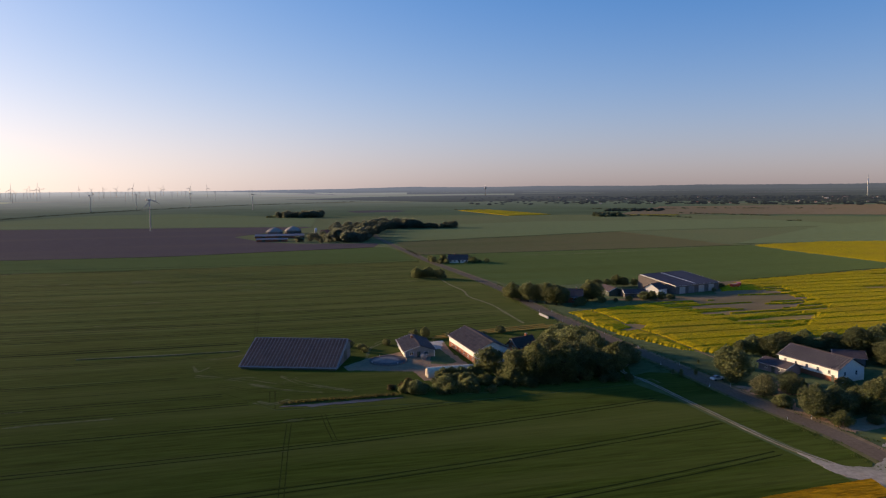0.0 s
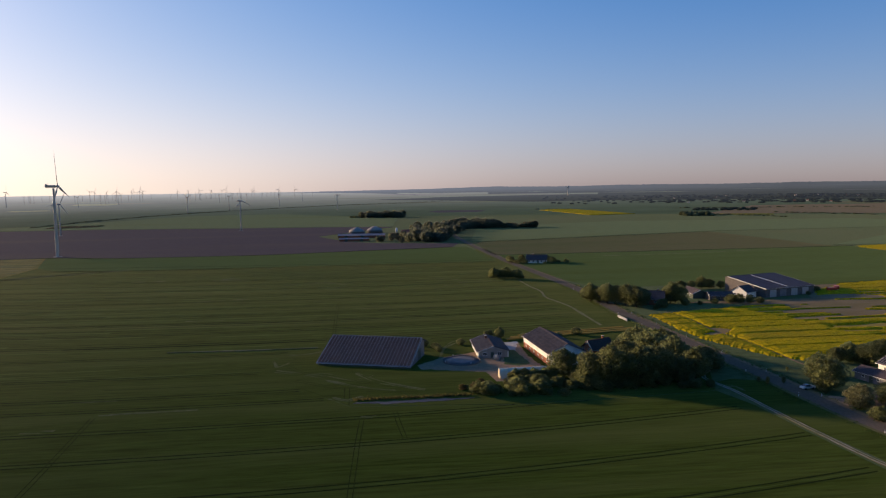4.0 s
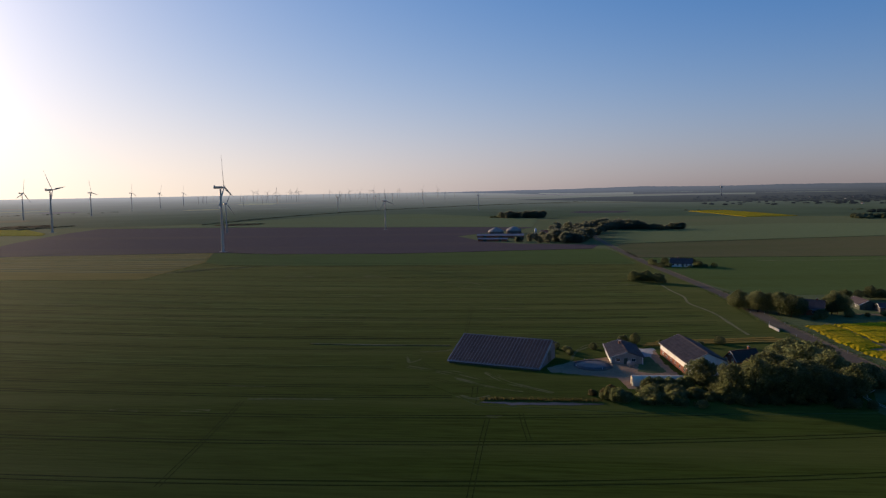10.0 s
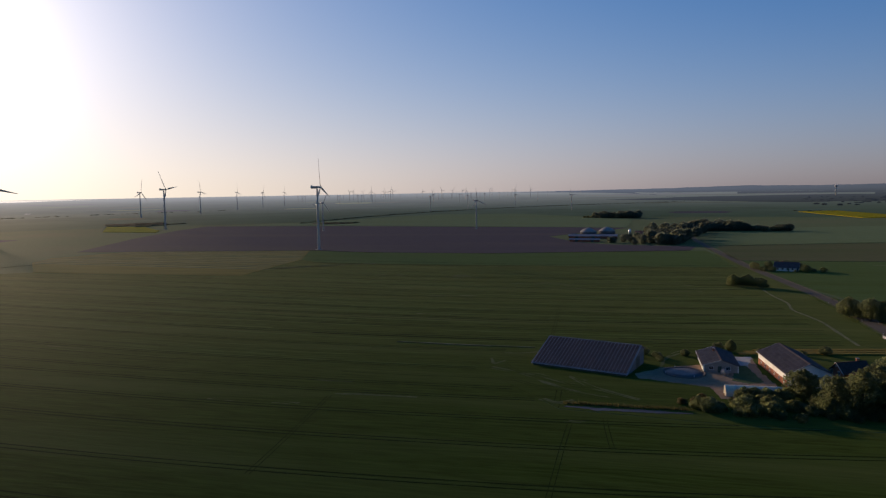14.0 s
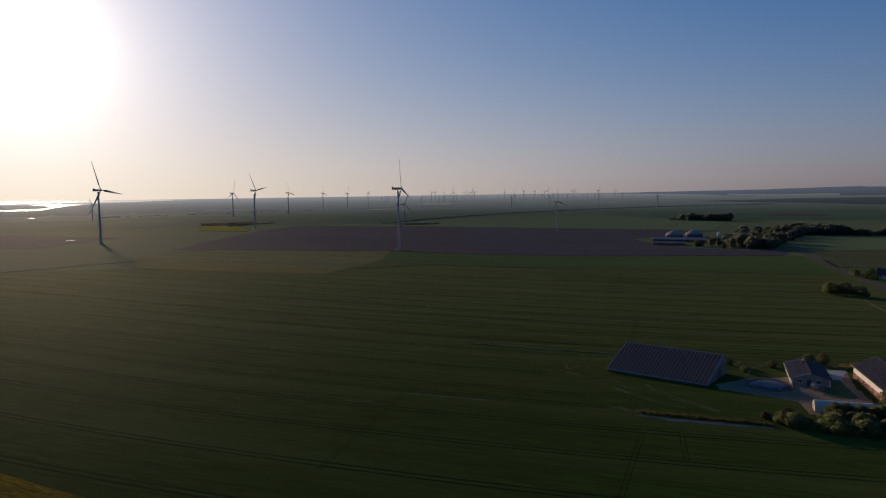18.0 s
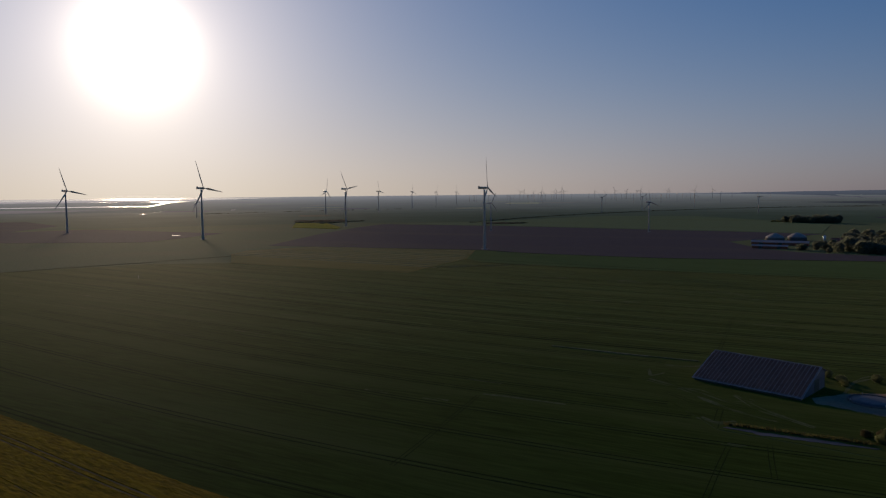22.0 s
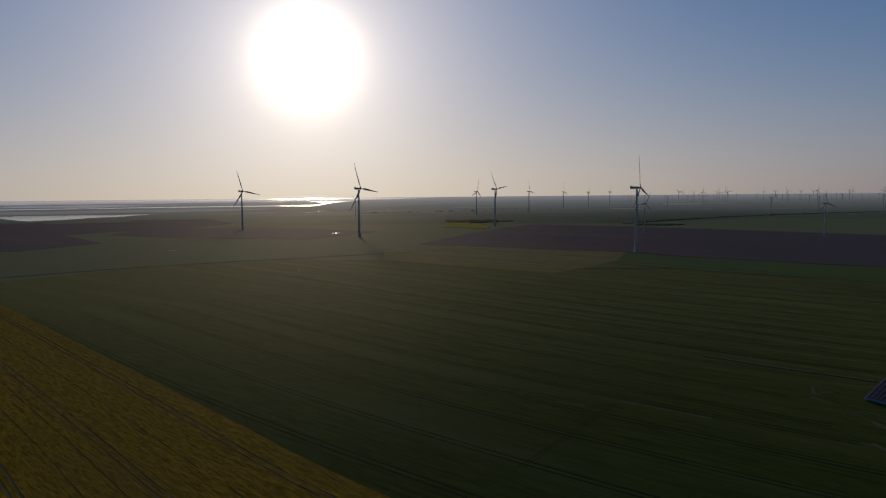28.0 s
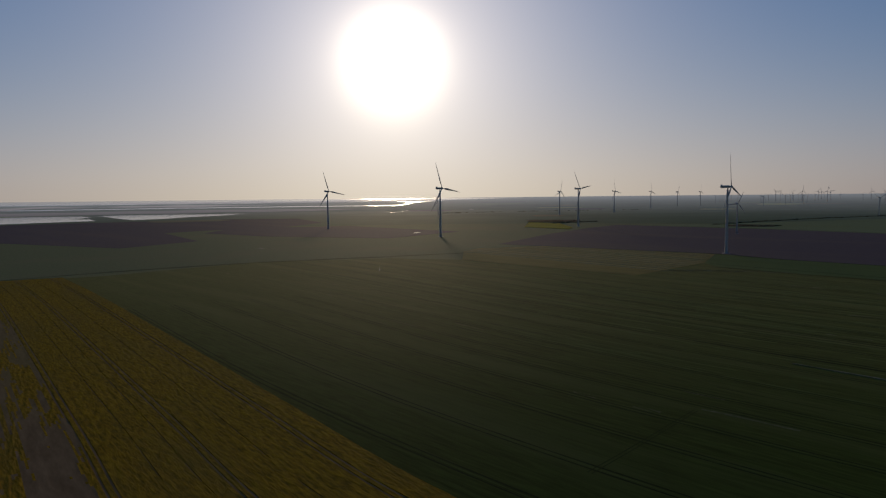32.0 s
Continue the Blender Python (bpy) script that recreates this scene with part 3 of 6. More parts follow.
slab("green_field", [(40, 420), (60, 412), (112, 424), (176, 424), (188, 431), (315, 485), (341, 519), (318, 604), (309, 684), (-24, 606), (0, 530), (28, 445)], 0.06, "young_crop", "green grain field behind the roadside house", "crop field", "stuff")
slab("meadow_strip", [(-58, 760), (238, 915), (620, 1010), (560, 1220), (160, 1190), (-70, 1060)], 0.2, "meadow", "bright green meadow strip", "meadow", "stuff")
slab("reddish_field", [(371, 1462), (640, 2010), (1350, 2080), (1100, 1640), (880, 1350), (620, 1430)], 0.2, "bare", "reddish brown bare field before the village", "field", "stuff")
slab("olive_field", [(300, 700), (560, 1000), (820, 1180), (980, 1080), (700, 760), (480, 720)], 0.25, "meadow", "grey-green meadow behind the rape", "meadow", "stuff")
slab("meadow_strip", [(-1000, 1010), (-740, 1065), (-330, 1085), (-210, 1085), (-260, 1400), (-620, 1700), (-830, 1650), (-900, 1200)], 0.2, "meadow", "bright green meadow behind the ploughed field", "meadow", "stuff")
slab("ploughed_field", [(-1080, 300), (-900, 440), (-1000, 620), (-1350, 560), (-1420, 330), (-1250, 240)], 0.10, "plough", "dark brown ploughed field on the marsh", "field", "stuff")
slab("ploughed_field", [(-1250, -120), (-930, 80), (-1020, 190), (-1300, 180), (-1620, 120), (-1650, -150)], 0.10, "plough", "dark brown ploughed field on the marsh", "field", "stuff")
slab("rape_strip", [(-985, 862), (-940, 815), (-1060, 805), (-1240, 950), (-1150, 965)], 0.5, "rape", "far yellow strip of flowering rape", "crop field", "stuff")
slab("bare_patch", [(112, 352), (122, 340), (136, 328), (150, 320), (170, 328), (190, 340), (200, 372), (198, 420), (188, 425), (178, 424), (160, 418), (152, 374)], 0.06, "bare", "bare dry soil beside the hall", "ground")
slab("farm_yard", [(-32, 221), (-10, 219), (-6, 208), (2, 212), (10, 222), (3, 244), (0, 262), (-6, 262), (-6, 248), (-14, 247), (-26, 238), (-34, 226)], 0.06, "yard", "grey gravel farm yard between the barns", "yard")
slab("concrete_pad", [(-6.6, 262), (-0.2, 264), (-1.0, 250), (0.3, 238), (-4.0, 234), (-5.0, 245)], 0.075, "concrete", "pale grey concrete pad between the barns", "pad")
slab("hall_yard", [(84, 358), (120, 353), (124, 361), (158, 369), (172, 378), (170, 412), (160, 410), (156, 374), (118, 366)], 0.05, "bare", "pale gravel yard round the hall", "yard")
slab("house_drive", [(82, 203), (96, 197), (100, 207), (112, 200), (110, 192), (92, 190), (86, 192)], 0.055, "yard", "gravel drive of the white house", "drive")
slab("gravel_junction", [(79, 150.6), (81.1, 145), (85.7, 140.6), (91, 140.2), (97, 145), (98.5, 136), (92, 131), (87.1, 129.7), (85.1, 133.3), (81.6, 137.3)], 0.082, "track", "pale gravel mouth of the farm track at the road", "junction")
slab("lay_by", [(90.6, 184.5), (98.3, 186.5), (95.4, 180), (99, 167.6), (102.5, 168.7), (116, 174.5), (111, 164.5), (99.5, 160.5), (96, 165), (93.2, 176)], 0.06, "yard", "sandy brown lay-by beside the road", "lay-by")
slab("house_drive", [(100.5, 152), (128, 176), (134, 170), (104, 143)], 0.055, "track", "pale sandy drive beside the road", "drive")

for line, w, name, mat, label in ((ROAD, 5.2, "road", "asphalt", "narrow grey asphalt country road"), (TRACK_1, 1.4, "farm_track", "olive_crop", "grassy farm track with two pale ruts along the wheat"), (TRACK_2, 1.3, "farm_track", "thin_crop", "thin pale footpath across the wheat")):
    v, f = ribbon(line, w, -0.02, 0.09 if line is TRACK_2 else 0.08, 0.0 if line is ROAD else 0.5)
    tagged(raw(name, v, f, mat), label, "road" if line is ROAD else "track", kind="structure")
for off in (0.5, -0.5):
    v, f = ribbon([(x + off, y) for x, y in TRACK_1], 0.32, -0.02, 0.1, 0.5, off)
    raw("rut", v, f, "track", bpy.data.objects["farm_track"])
for off in (3.4, -3.4):
    v, f = ribbon([(x + off, y) for x, y in ROAD], 2.0 if off > 0 else 1.4, -0.02, 0.07, 0.5, off)
    tagged(raw("road_verge", v, f, "bare" if off > 0 else "olive_crop"), "dry grass verge beside the road", "verge", kind="structure")


def slope(x):
    """How steeply the drill rows climb: they bend round the farm."""
    return 0.28 + 0.0013 * (x + 50) if x > -50 else max(0.12, 0.28 + 0.0008 * (x + 50))


def drill_line(y0, x0=-50, x1=90, x2=-660, step=5.0):
    """A line along the drill rows through (x0, y0)."""
    right, left = [(x0, y0)], []
    x, y = x0, y0
    while x < x1:
        y += slope(x) * step
        x += step
        right.append((x, y))
    x, y = x0, y0
    while x > x2:
        y -= slope(x) * step
        x -= step
        left.append((x, y))
    return left[::-1] + right


def wheel_tracks(lines, poly, z, width=0.6, gauge=2.0, material="soil", name="wheel_track", parent=None):
    """Paired tracks pressed into a crop: each pair is a part of its field."""
    for k, line in enumerate(lines):
        v, f = [], []
        for side in (-gauge / 2, gauge / 2) if gauge else (0,):
            run = []
            moved = []
            for i, p in enumerate(line):
                q, r = line[max(i - 1, 0)], line[min(i + 1, len(line) - 1)]
                d = math.hypot(r[0] - q[0], r[1] - q[1]) or 1
                moved.append((p[0] - (r[1] - q[1]) / d * side, p[1] + (r[0] - q[0]) / d * side))
            for p in moved + [None]:
                if p and inside(*p, poly):
                    run.append(p)
                    continue
                if len(run) > 2:
                    rv, rf = ribbon(run, width, z - 0.05, z, 0.5, k)
                    f += [[i + len(v) for i in q] for q in rf]
                    v += rv
                run = []
        if v:
            raw(name, v, f, material, parent)


NEAR_ROWS = [drill_line(y0, x2=-400) for y0 in (81, 103.5, 126, 149.5, 169.5, 188, 199, 222, 250)]
FAR_ROWS = [drill_line(y0, x2=-640) for y0 in (271, 293, 315, 336, 356, 380, 402, 425, 447, 470, 493, 515, 540, 563)]
# flat strips: the tracks' depth shows only as shade in the dark colour
wheel_tracks(NEAR_ROWS, wheat_poly, 0.06, 0.5, 2.1, parent=WHEAT)
wheel_tracks(NEAR_ROWS, wheat_poly, 0.062, 0.35, 0.0, "pale_wheat", "crop_ridge", WHEAT)
wheel_tracks(FAR_ROWS, wheat_poly, 0.06, 0.75, 2.6, parent=WHEAT)
wheel_tracks(FAR_ROWS, wheat_poly, 0.062, 0.7, 0.0, "pale_wheat", "crop_ridge", WHEAT)
wheel_tracks([spline(c, 4) for c in ([(-112.7, 166), (-106.8, 148), (-100.9, 130), (-95, 111)], [(-39.9, 170.3), (-37.2, 155), (-34.7, 142), (-32.6, 131), (-30, 118)], [(-34.6, 184.8), (-32.4, 177.5), (-30.2, 170.1), (-26.2, 158)], [(-76.5, 272.4), (-85, 306), (-94.3, 342.6)])], wheat_poly, 0.064, 0.24, 1.1, "faint_rut", parent=WHEAT)
v, f = [], []
for k in range(180):
    y0 = 205 + k % 90 * 4.5 + random.uniform(-0.8, 0.8)
    line = [p for p in drill_line(y0, x2=-560) if inside(*p, wheat_poly)]
    if len(line) > 12:
        i = random.randrange(len(line) - 8)
        rv, rf = ribbon(line[i:i + random.randrange(6, 40) if k < 150 else random.randrange(40, 110)], random.uniform(0.2, 0.45) * (1 if y0 < 260 else 2.4), 0.0, 0.056, 0.8, k)
        raw("drill_gap", rv, rf, "soil" if k % 4 == 0 else "faint_rut", WHEAT)

wheel_tracks([spline(c, 3) for c in ([(-51.2, 198.4), (-49.1, 190), (-47.1, 181.7)], [(-80, 232), (-60, 236), (-40, 247)], [(-78, 222), (-70, 214), (-52, 206), (-30, 199)], [(-24, 262), (-5, 262), (20, 272)], [(-70, 205), (-50, 197), (-20, 195), (8, 201)])], PADDOCK_POLY, 0.052, 0.25, 1.5, "faint_rut", parent=PADDOCK)
stub_poly = [(-545, 351), (-357, 389), (-391, 508), (-445, 589), (-570, 545), (-640, 522), (-655, 440), (-626, 402)]
wheel_tracks([drill_line(424 + 5.6 * k + 2 * math.sin(k * 2.3), -420, -340, -660) for k in range(37)], stub_poly, 0.13, 1.3, 0.0, "straw", "mown_stripe", STUBBLE)
wheel_tracks([drill_line(426.6 + 11.2 * k + 2 * math.sin(k * 1.7), -420, -340, -660) for k in range(18)], stub_poly, 0.128, 3.0, 0.0, "olive_crop", "green_stripe", STUBBLE)
wheel_tracks([spline([(-470 + 22 * k, 372 + 5 * k), (-395 + 9 * k, 400 + 14 * k), (-340 + 12 * k, 470 + 10 * k)], 5) for k in range(4)], wheat_poly, 0.066, 1.5, 3.4, "thin_crop", parent=WHEAT)
# pale thin patches where the crop failed
v, f = [], []
for k in range(34):
    y0 = random.choice((195, 205, 250, 330, 350, 380, 410, 450)) + random.uniform(-14, 14)
    line = [p for p in drill_line(y0, step=2.5) if inside(*p, wheat_poly)]
    if len(line) > 30:
        i = random.randrange(len(line) - 12)
        rv, rf = ribbon(line[i:i + random.randrange(4, 12)], random.uniform(0.4, 1.3), 0.0, 0.058, 1.6, k)
        f += [[a + len(v) for a in q] for q in rf]
        v += rv
for k in range(110):  # paler streaks along the drill rows
    y0 = 212 + 2.9 * k + random.uniform(-1, 1)
    line = [p for p in drill_line(y0, x2=-560) if inside(*p, wheat_poly)]
    if len(line) > 30:
        i = random.randrange(len(line) - 20)
        rv, rf = ribbon(line[i:i + random.randrange(10, 60)], random.uniform(0.5, 1.3) * (1 if y0 < 260 else 2.2), 0.0, 0.055, 1.2, k + 400)
        raw("pale_row", rv, rf, "pale_wheat", WHEAT)
SPOTS = ([(-86.1, 227.2), (-81.1, 219.9), (-80.1, 225.5)], [(-80.1, 214.5), (-69.2, 211.6), (-61.2, 208.8)], [(-203.8, 437.7), (-198.4, 448.1), (-185, 434)], [(-137.3, 421.1), (-127.7, 430.6), (-110.5, 417.1)], [(-41.1, 171.2), (-37.7, 172.4)],
         [(-37.2, 151.5), (-34.5, 152.1)], [(2.3, 194), (14, 196.4)], [(57.5, 204.1), (64.1, 207.6), (66, 202.6)], [(-144.4, 148.9), (-136.9, 150.4)], [(-124.4, 153.4), (-116.3, 154.6)], [(-60, 205), (-48, 199), (-36, 196)], [(-53.3, 213.9), (-43.1, 205.2), (-35.6, 201.6), (-27.2, 197.5)], [(-69, 210.4), (-62.3, 211.9), (-50.4, 206.9), (-46.4, 212.5)], [(-53.8, 186.7), (-49.2, 185.2), (-43.8, 188.8)], [(-27.4, 234.9), (-27.5, 247), (-25.9, 257.1), (-21.9, 266.6)], [(-84, 236), (-78, 238), (-72, 243)])
for k, q in enumerate(SPOTS):
    for side in range(2):
        line = spline([(x + random.uniform(-1, 1), y + side * 1.6 + random.uniform(-0.6, 0.6)) for x, y in q], 0.8)
        rv, rf = ribbon(line, random.uniform(0.35, 0.8), 0.0, 0.059 + 0.002 * side, 2.6, k + side)
        f += [[a + len(v) for a in p] for p in rf]
        v += rv
for k, (x0, y0, x1, y1, w) in enumerate(((-208, 438, -184, 441, 3.2), (-204, 444, -192, 446, 2.0), (-150, 418, -110, 427, 0.9), (-122, 405, -98, 411, 0.8), (-118, 399, -104, 402, 0.7), (-262, 430, -240, 434, 2.2), (-176, 352, -150, 362, 1.6), (-40, 430, -12, 440, 0.9))):
    rv, rf = ribbon(spline([(x0, y0), ((x0 + x1) / 2, (y0 + y1) / 2 + 0.6), (x1, y1)], 1.5), w, 0.0, 0.0635, 1.8, k + 60)
    f += [[a + len(v) for a in p] for p in rf]
    v += rv
tagged(raw("thin_patches", v, f, "sparse_crop"), "pale patches where the wheat grows thin", "crop patches", kind="stuff")

# flowering rape under the camera's south side, with wheel tracks every 22.5 m
OFFS = [0.0, 0.4, 1.2]
TRACKS_AT = (9.0, 32.0, 54.0, 77.0, 99.0)
LINES_AT = (20.8, 37.4, 44.0)
for o in TRACKS_AT:
    gap = 1.2 if o < 60 else 0.6
    OFFS += list(np.arange(OFFS[-1] + gap, o - 1.5, gap)) + [o - 1.25, o - 1.2, o - 0.65, o - 0.6, o + 0.6, o + 0.65, o + 1.2, o + 1.25]
OFFS = sorted(OFFS + [o + d for o in LINES_AT for d in (-0.16, -0.12, 0.12, 0.16)])


def open_soil(x, o):
    """Whether a wheel rut or a missed drill row lies at x and the distance o from the field's edge."""
    if any(0.62 < abs(o - t) < 1.22 for t in TRACKS_AT):
        return True
    return any(abs(o - t) < 0.14 for t in LINES_AT) and noise.noise((x * 0.05, o * 3, 5)) > -0.25


edge = [(x, float(np.interp(x, [p[0] for p in RAPE_EDGE], [p[1] for p in RAPE_EDGE]))) for x in np.arange(-591, 86, 1.6)]
v, f, soil_f = [], [], []
for i, (x, y) in enumerate(edge):
    for j, o in enumerate(OFFS):
        yy = y - o
        ruts = open_soil(x, o)
        bare = o > 55.5 and noise.noise((x * 0.01, o * 0.10, 2.0)) + 0.9 * noise.noise((x * 0.03, o * 0.9, 4.0)) + 0.3 * noise.noise((x * 0.2, o * 1.6, 4.0)) > 0.02
        h = 1.0 if ruts else 0.2 if j == 0 or i == 0 else 1.07 + 0.04 * noise.noise((x, yy, 1)) if bare else 1.1 + 0.12 * noise.noise((x * 0.12, yy * 1.1, 0)) + 0.08 * noise.noise((x * 1.7, yy * 1.7, 3))
        v.append((x, yy, h))
        if i and j:
            n = len(OFFS)
            q = (i * n + j, (i - 1) * n + j, (i - 1) * n + j - 1, i * n + j - 1)
            (soil_f if bare or ruts and open_soil(x, OFFS[j - 1]) else f).append(q)
# this field's colour holds the golden look against the sun
rape = raw("rape_field", v, f + soil_f, "rape_backlit")
rape.data.materials.append(M["furrow"])
rape.data.polygons.foreach_set("material_index", [0] * len(f) + [1] * len(soil_f))
tagged(rape, "yellow flowering rape field with open wheel tracks", "crop field", kind="stuff")
slab("rape_field", [(x, y - 100.2) for x, y in RAPE_EDGE if x < 86] + [(86, 20), (110, -260), (-592, -300)], 0.95, "rape_backlit", "yellow flowering rape field with open wheel tracks", "crop field", "stuff")

slab("rape_soil", [(62, 322), (68, 292), (75, 270), (89, 249), (99, 241), (136, 264), (182, 278), (298, 302), (417, 469), (315, 479), (188, 425), (178, 412), (165, 400), (154, 373), (120, 351), (78, 329)], 0.03, "rape_gap", "brown soil with fallen petals under the rape", "soil", "stuff")
WORN_V = ribbon(spline([(69, 330), (73.1, 322.3), (76.1, 312), (80.7, 286.2), (86, 272.5), (89.6, 256.2), (95.3, 232)], 4), 1.0, 0, 0.07, 1.0, 2)
WORN = [p[:2] for p in WORN_V[0][1::4]] + [p[:2] for p in WORN_V[0][2::4]][::-1]
tagged(raw("worn_track", *WORN_V, "bare"), "worn brown wheel track through the rape", "track", kind="structure")
crop("rape_field", [(60, 322), (66, 292), (72.5, 270), (87, 247), (98, 239), (136, 262), (182, 276), (300, 300), (420, 470), (315, 481), (188, 427), (178, 414), (165, 402), (154, 374), (120, 352), (76, 330)], 0.75, 0.9, "rape", "yellow flowering rape field with worn gaps", rows=11.0, row_gap=0.46, row_off=6.0, rough=0.09, bare=0.62, holes=(WORN,), thin=(([(131, 374), (150, 378), (168, 388), (190, 384), (187, 345), (168, 330), (150, 322), (130, 340)], -0.34), ([(106, 340), (130, 372), (170, 391), (200, 400), (190, 333), (165, 300), (144, 273), (134, 278), (125, 309)], 0.12)))
crop("rape_field", [(311, 684), (398, 718), (520, 720), (520, 560), (343, 520), (320, 604)], 4.0, 1.1, "rape", "yellow flowering rape field behind a ditch")
crop("rape_field", [(104, 156), (110, 163.5), (118, 168), (180, 165), (180, 110), (108, 120)], 1.2, 1.1, "rape", "yellow flowering rape corner beside the road", bare=0.4)
slab("rape_strip", [(42, 1797), (119, 1871), (236, 1488), (140, 1447)], 1.0, "rape", "far yellow strip of flowering rape", "crop field", "stuff")
slab("rape_strip", [(364, 1438), (485, 1412), (486, 1396), (362, 1420)], 1.0, "rape", "far yellow strip of flowering rape", "crop field", "stuff")

# dark ditches between the fields
for line, w in (([(-641, 521), (-570, 546), (-446, 592), (-371, 589.5), (-247, 614), (-160, 654), (-71, 694)], 1.6), ([(-362, 490), (-291, 496), (-161, 525), (-43, 552), (-20, 559)], 1.0), ([(-24, 607.5), (60, 627), (150, 648), (240, 668), (312, 687)], 1.5), ([(189, 429.5), (250, 455), (316, 483.5), (420, 474)], 1.2), ([(-50, 756), (90, 830), (238, 909)], 1.2)):
    tagged(raw("field_ditch", *ribbon(spline(line, 8), w, 0.0, 0.13, 0.5, w), "soil"), "narrow dark ditch between two fields", "ditch", kind="structure")

# rows of rough grass and soil behind the farm
for k, (a, b) in enumerate((((-5, 267), (52, 289)), ((-3, 270.5), (48, 291)), ((0, 274), (44, 293)))):
    v, f = ribbon(spline([a, ((a[0] + b[0]) / 2, (a[1] + b[1]) / 2 + 0.5), b]), 2.0, 0, 0.5, 0.6, k)
    tagged(raw("field_bank", v, f, "stubble"), "low dry bank between the fields", "bank", kind="structure")
v, f = ribbon(spline([(-131, 238), (-100, 243.5), (-76, 249)]), 1.1, 0, 0.3, 1.0)
tagged(raw("field_bank", v, f, "thin_crop"), "low dry bank in the wheat", "bank", kind="structure")

# ---- water ----
slab("ditch_pond", [(-46, 183.6), (-36, 183.8), (-22, 187.6), (-12, 190.6), (-12, 191.5), (-24, 189.4), (-38, 185.6), (-45, 184.6)], 0.10, "pond", "still narrow pond in a ditch beside the wheat", "pond", bottom=-0.3)
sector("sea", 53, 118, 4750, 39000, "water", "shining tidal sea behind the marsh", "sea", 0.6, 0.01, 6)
# mud banks and marsh with haze glow in the material
sector("sandbank", 56, 90, 9800, 15000, "hazed_mud", "dark tidal sandbank in the sea", "sandbank", 0.9, 0.25, 1)
sector("sandbank", 74, 116, 5600, 6900, "hazed_mud", "dark tidal sandbank in the sea", "sandbank", 0.9, 0.2, 2)
def far_patch(name, outline, top, material, label, category):
    """A flat patch far off, from azimuths and distances."""
    return slab(name, [at(az, d)[0][:2] for az, d in outline], top, material, label, category, "stuff")


tagged(far_patch("lagoon", [(87.0, 2930), (85.5, 2400), (84.6, 2232), (82.0, 2330), (80.2, 2490), (78.4, 2560), (76.2, 2880), (78.6, 2840), (81, 2900), (84.2, 2960)], 0.3, "water", "pale lagoon behind the dike", "lagoon"), kind="structure")
tagged(far_patch("lagoon", [(105, 2100), (98, 2080), (93.3, 2100), (90.0, 2170), (87.1, 2220), (87.5, 2420), (88.9, 2480), (87.4, 2640), (88.2, 2900), (92, 2950), (99, 2960), (105, 2950)], 0.3, "water", "pale lagoon behind the dike", "lagoon"), kind="structure")
far_patch("salt_marsh", [(100, 1300), (96, 1240), (90, 1330), (84, 1280), (79, 1380), (73, 1450), (70, 1700), (72, 2060), (78, 2120), (88, 2040), (95, 2000), (101, 1980)], 0.07, "plough", "dark violet-brown salt marsh before the lagoons", "marsh")
sector("salt_marsh", 66, 116, 3150, 3900, "hazed_mud", "dark salt marsh behind the lagoons", "marsh", 0.5, 0.05, 9)
for az, d, w in ((64.3, 2690, 0.5), (63.6, 2850, 0.35), (63.0, 3050, 0.4), (57.7, 3190, 0.4), (74.4, 840, 0.6), (61.7, 1160, 0.7)):
    sector("marsh_pool", az - w / 2, az + w / 2, d * 0.997, d * 1.003, "water", "small bright pool on the marsh", "pool", 0.2, 0.02, d)

# ---- wind turbines ----
WIND = 20  # degrees from +x to which the rotors look


def blade_mesh(length):
    """A tapered, twisted blade along +z, the flat side towards +x."""
    bm = bmesh.new()
    rows = [(0.0, 0.030, 0.030, 0), (0.05, 0.030, 0.028, 10), (0.13, 0.040, 0.018, 16), (0.22, 0.075, 0.014, 14), (0.4, 0.058, 0.010, 9), (0.6, 0.042, 0.007, 5), (0.8, 0.028, 0.005, 2), (0.95, 0.016, 0.003, 0), (1.0, 0.004, 0.001, 0)]
    loops = []
    for s, chord, thick, twist in rows:
        ring = []
        for i in range(10):
            a = 2 * math.pi * i / 10
            y, x = math.cos(a) * chord / 2 * length - chord * 0.12 * length, math.sin(a) * thick / 2 * length
            t = radians(twist)
            ring.append(bm.verts.new((x * math.cos(t) - y * math.sin(t) + 0.02 * length * s * s, x * math.sin(t) + y * math.cos(t), s * length)))
        loops.append(ring)
    for a, b in zip(loops, loops[1:]):
        for i in range(10):
            bm.faces.new((a[i], a[(i + 1) % 10], b[(i + 1) % 10], b[i])).smooth = True
    bm.faces.new(loops[-1])
    return bm


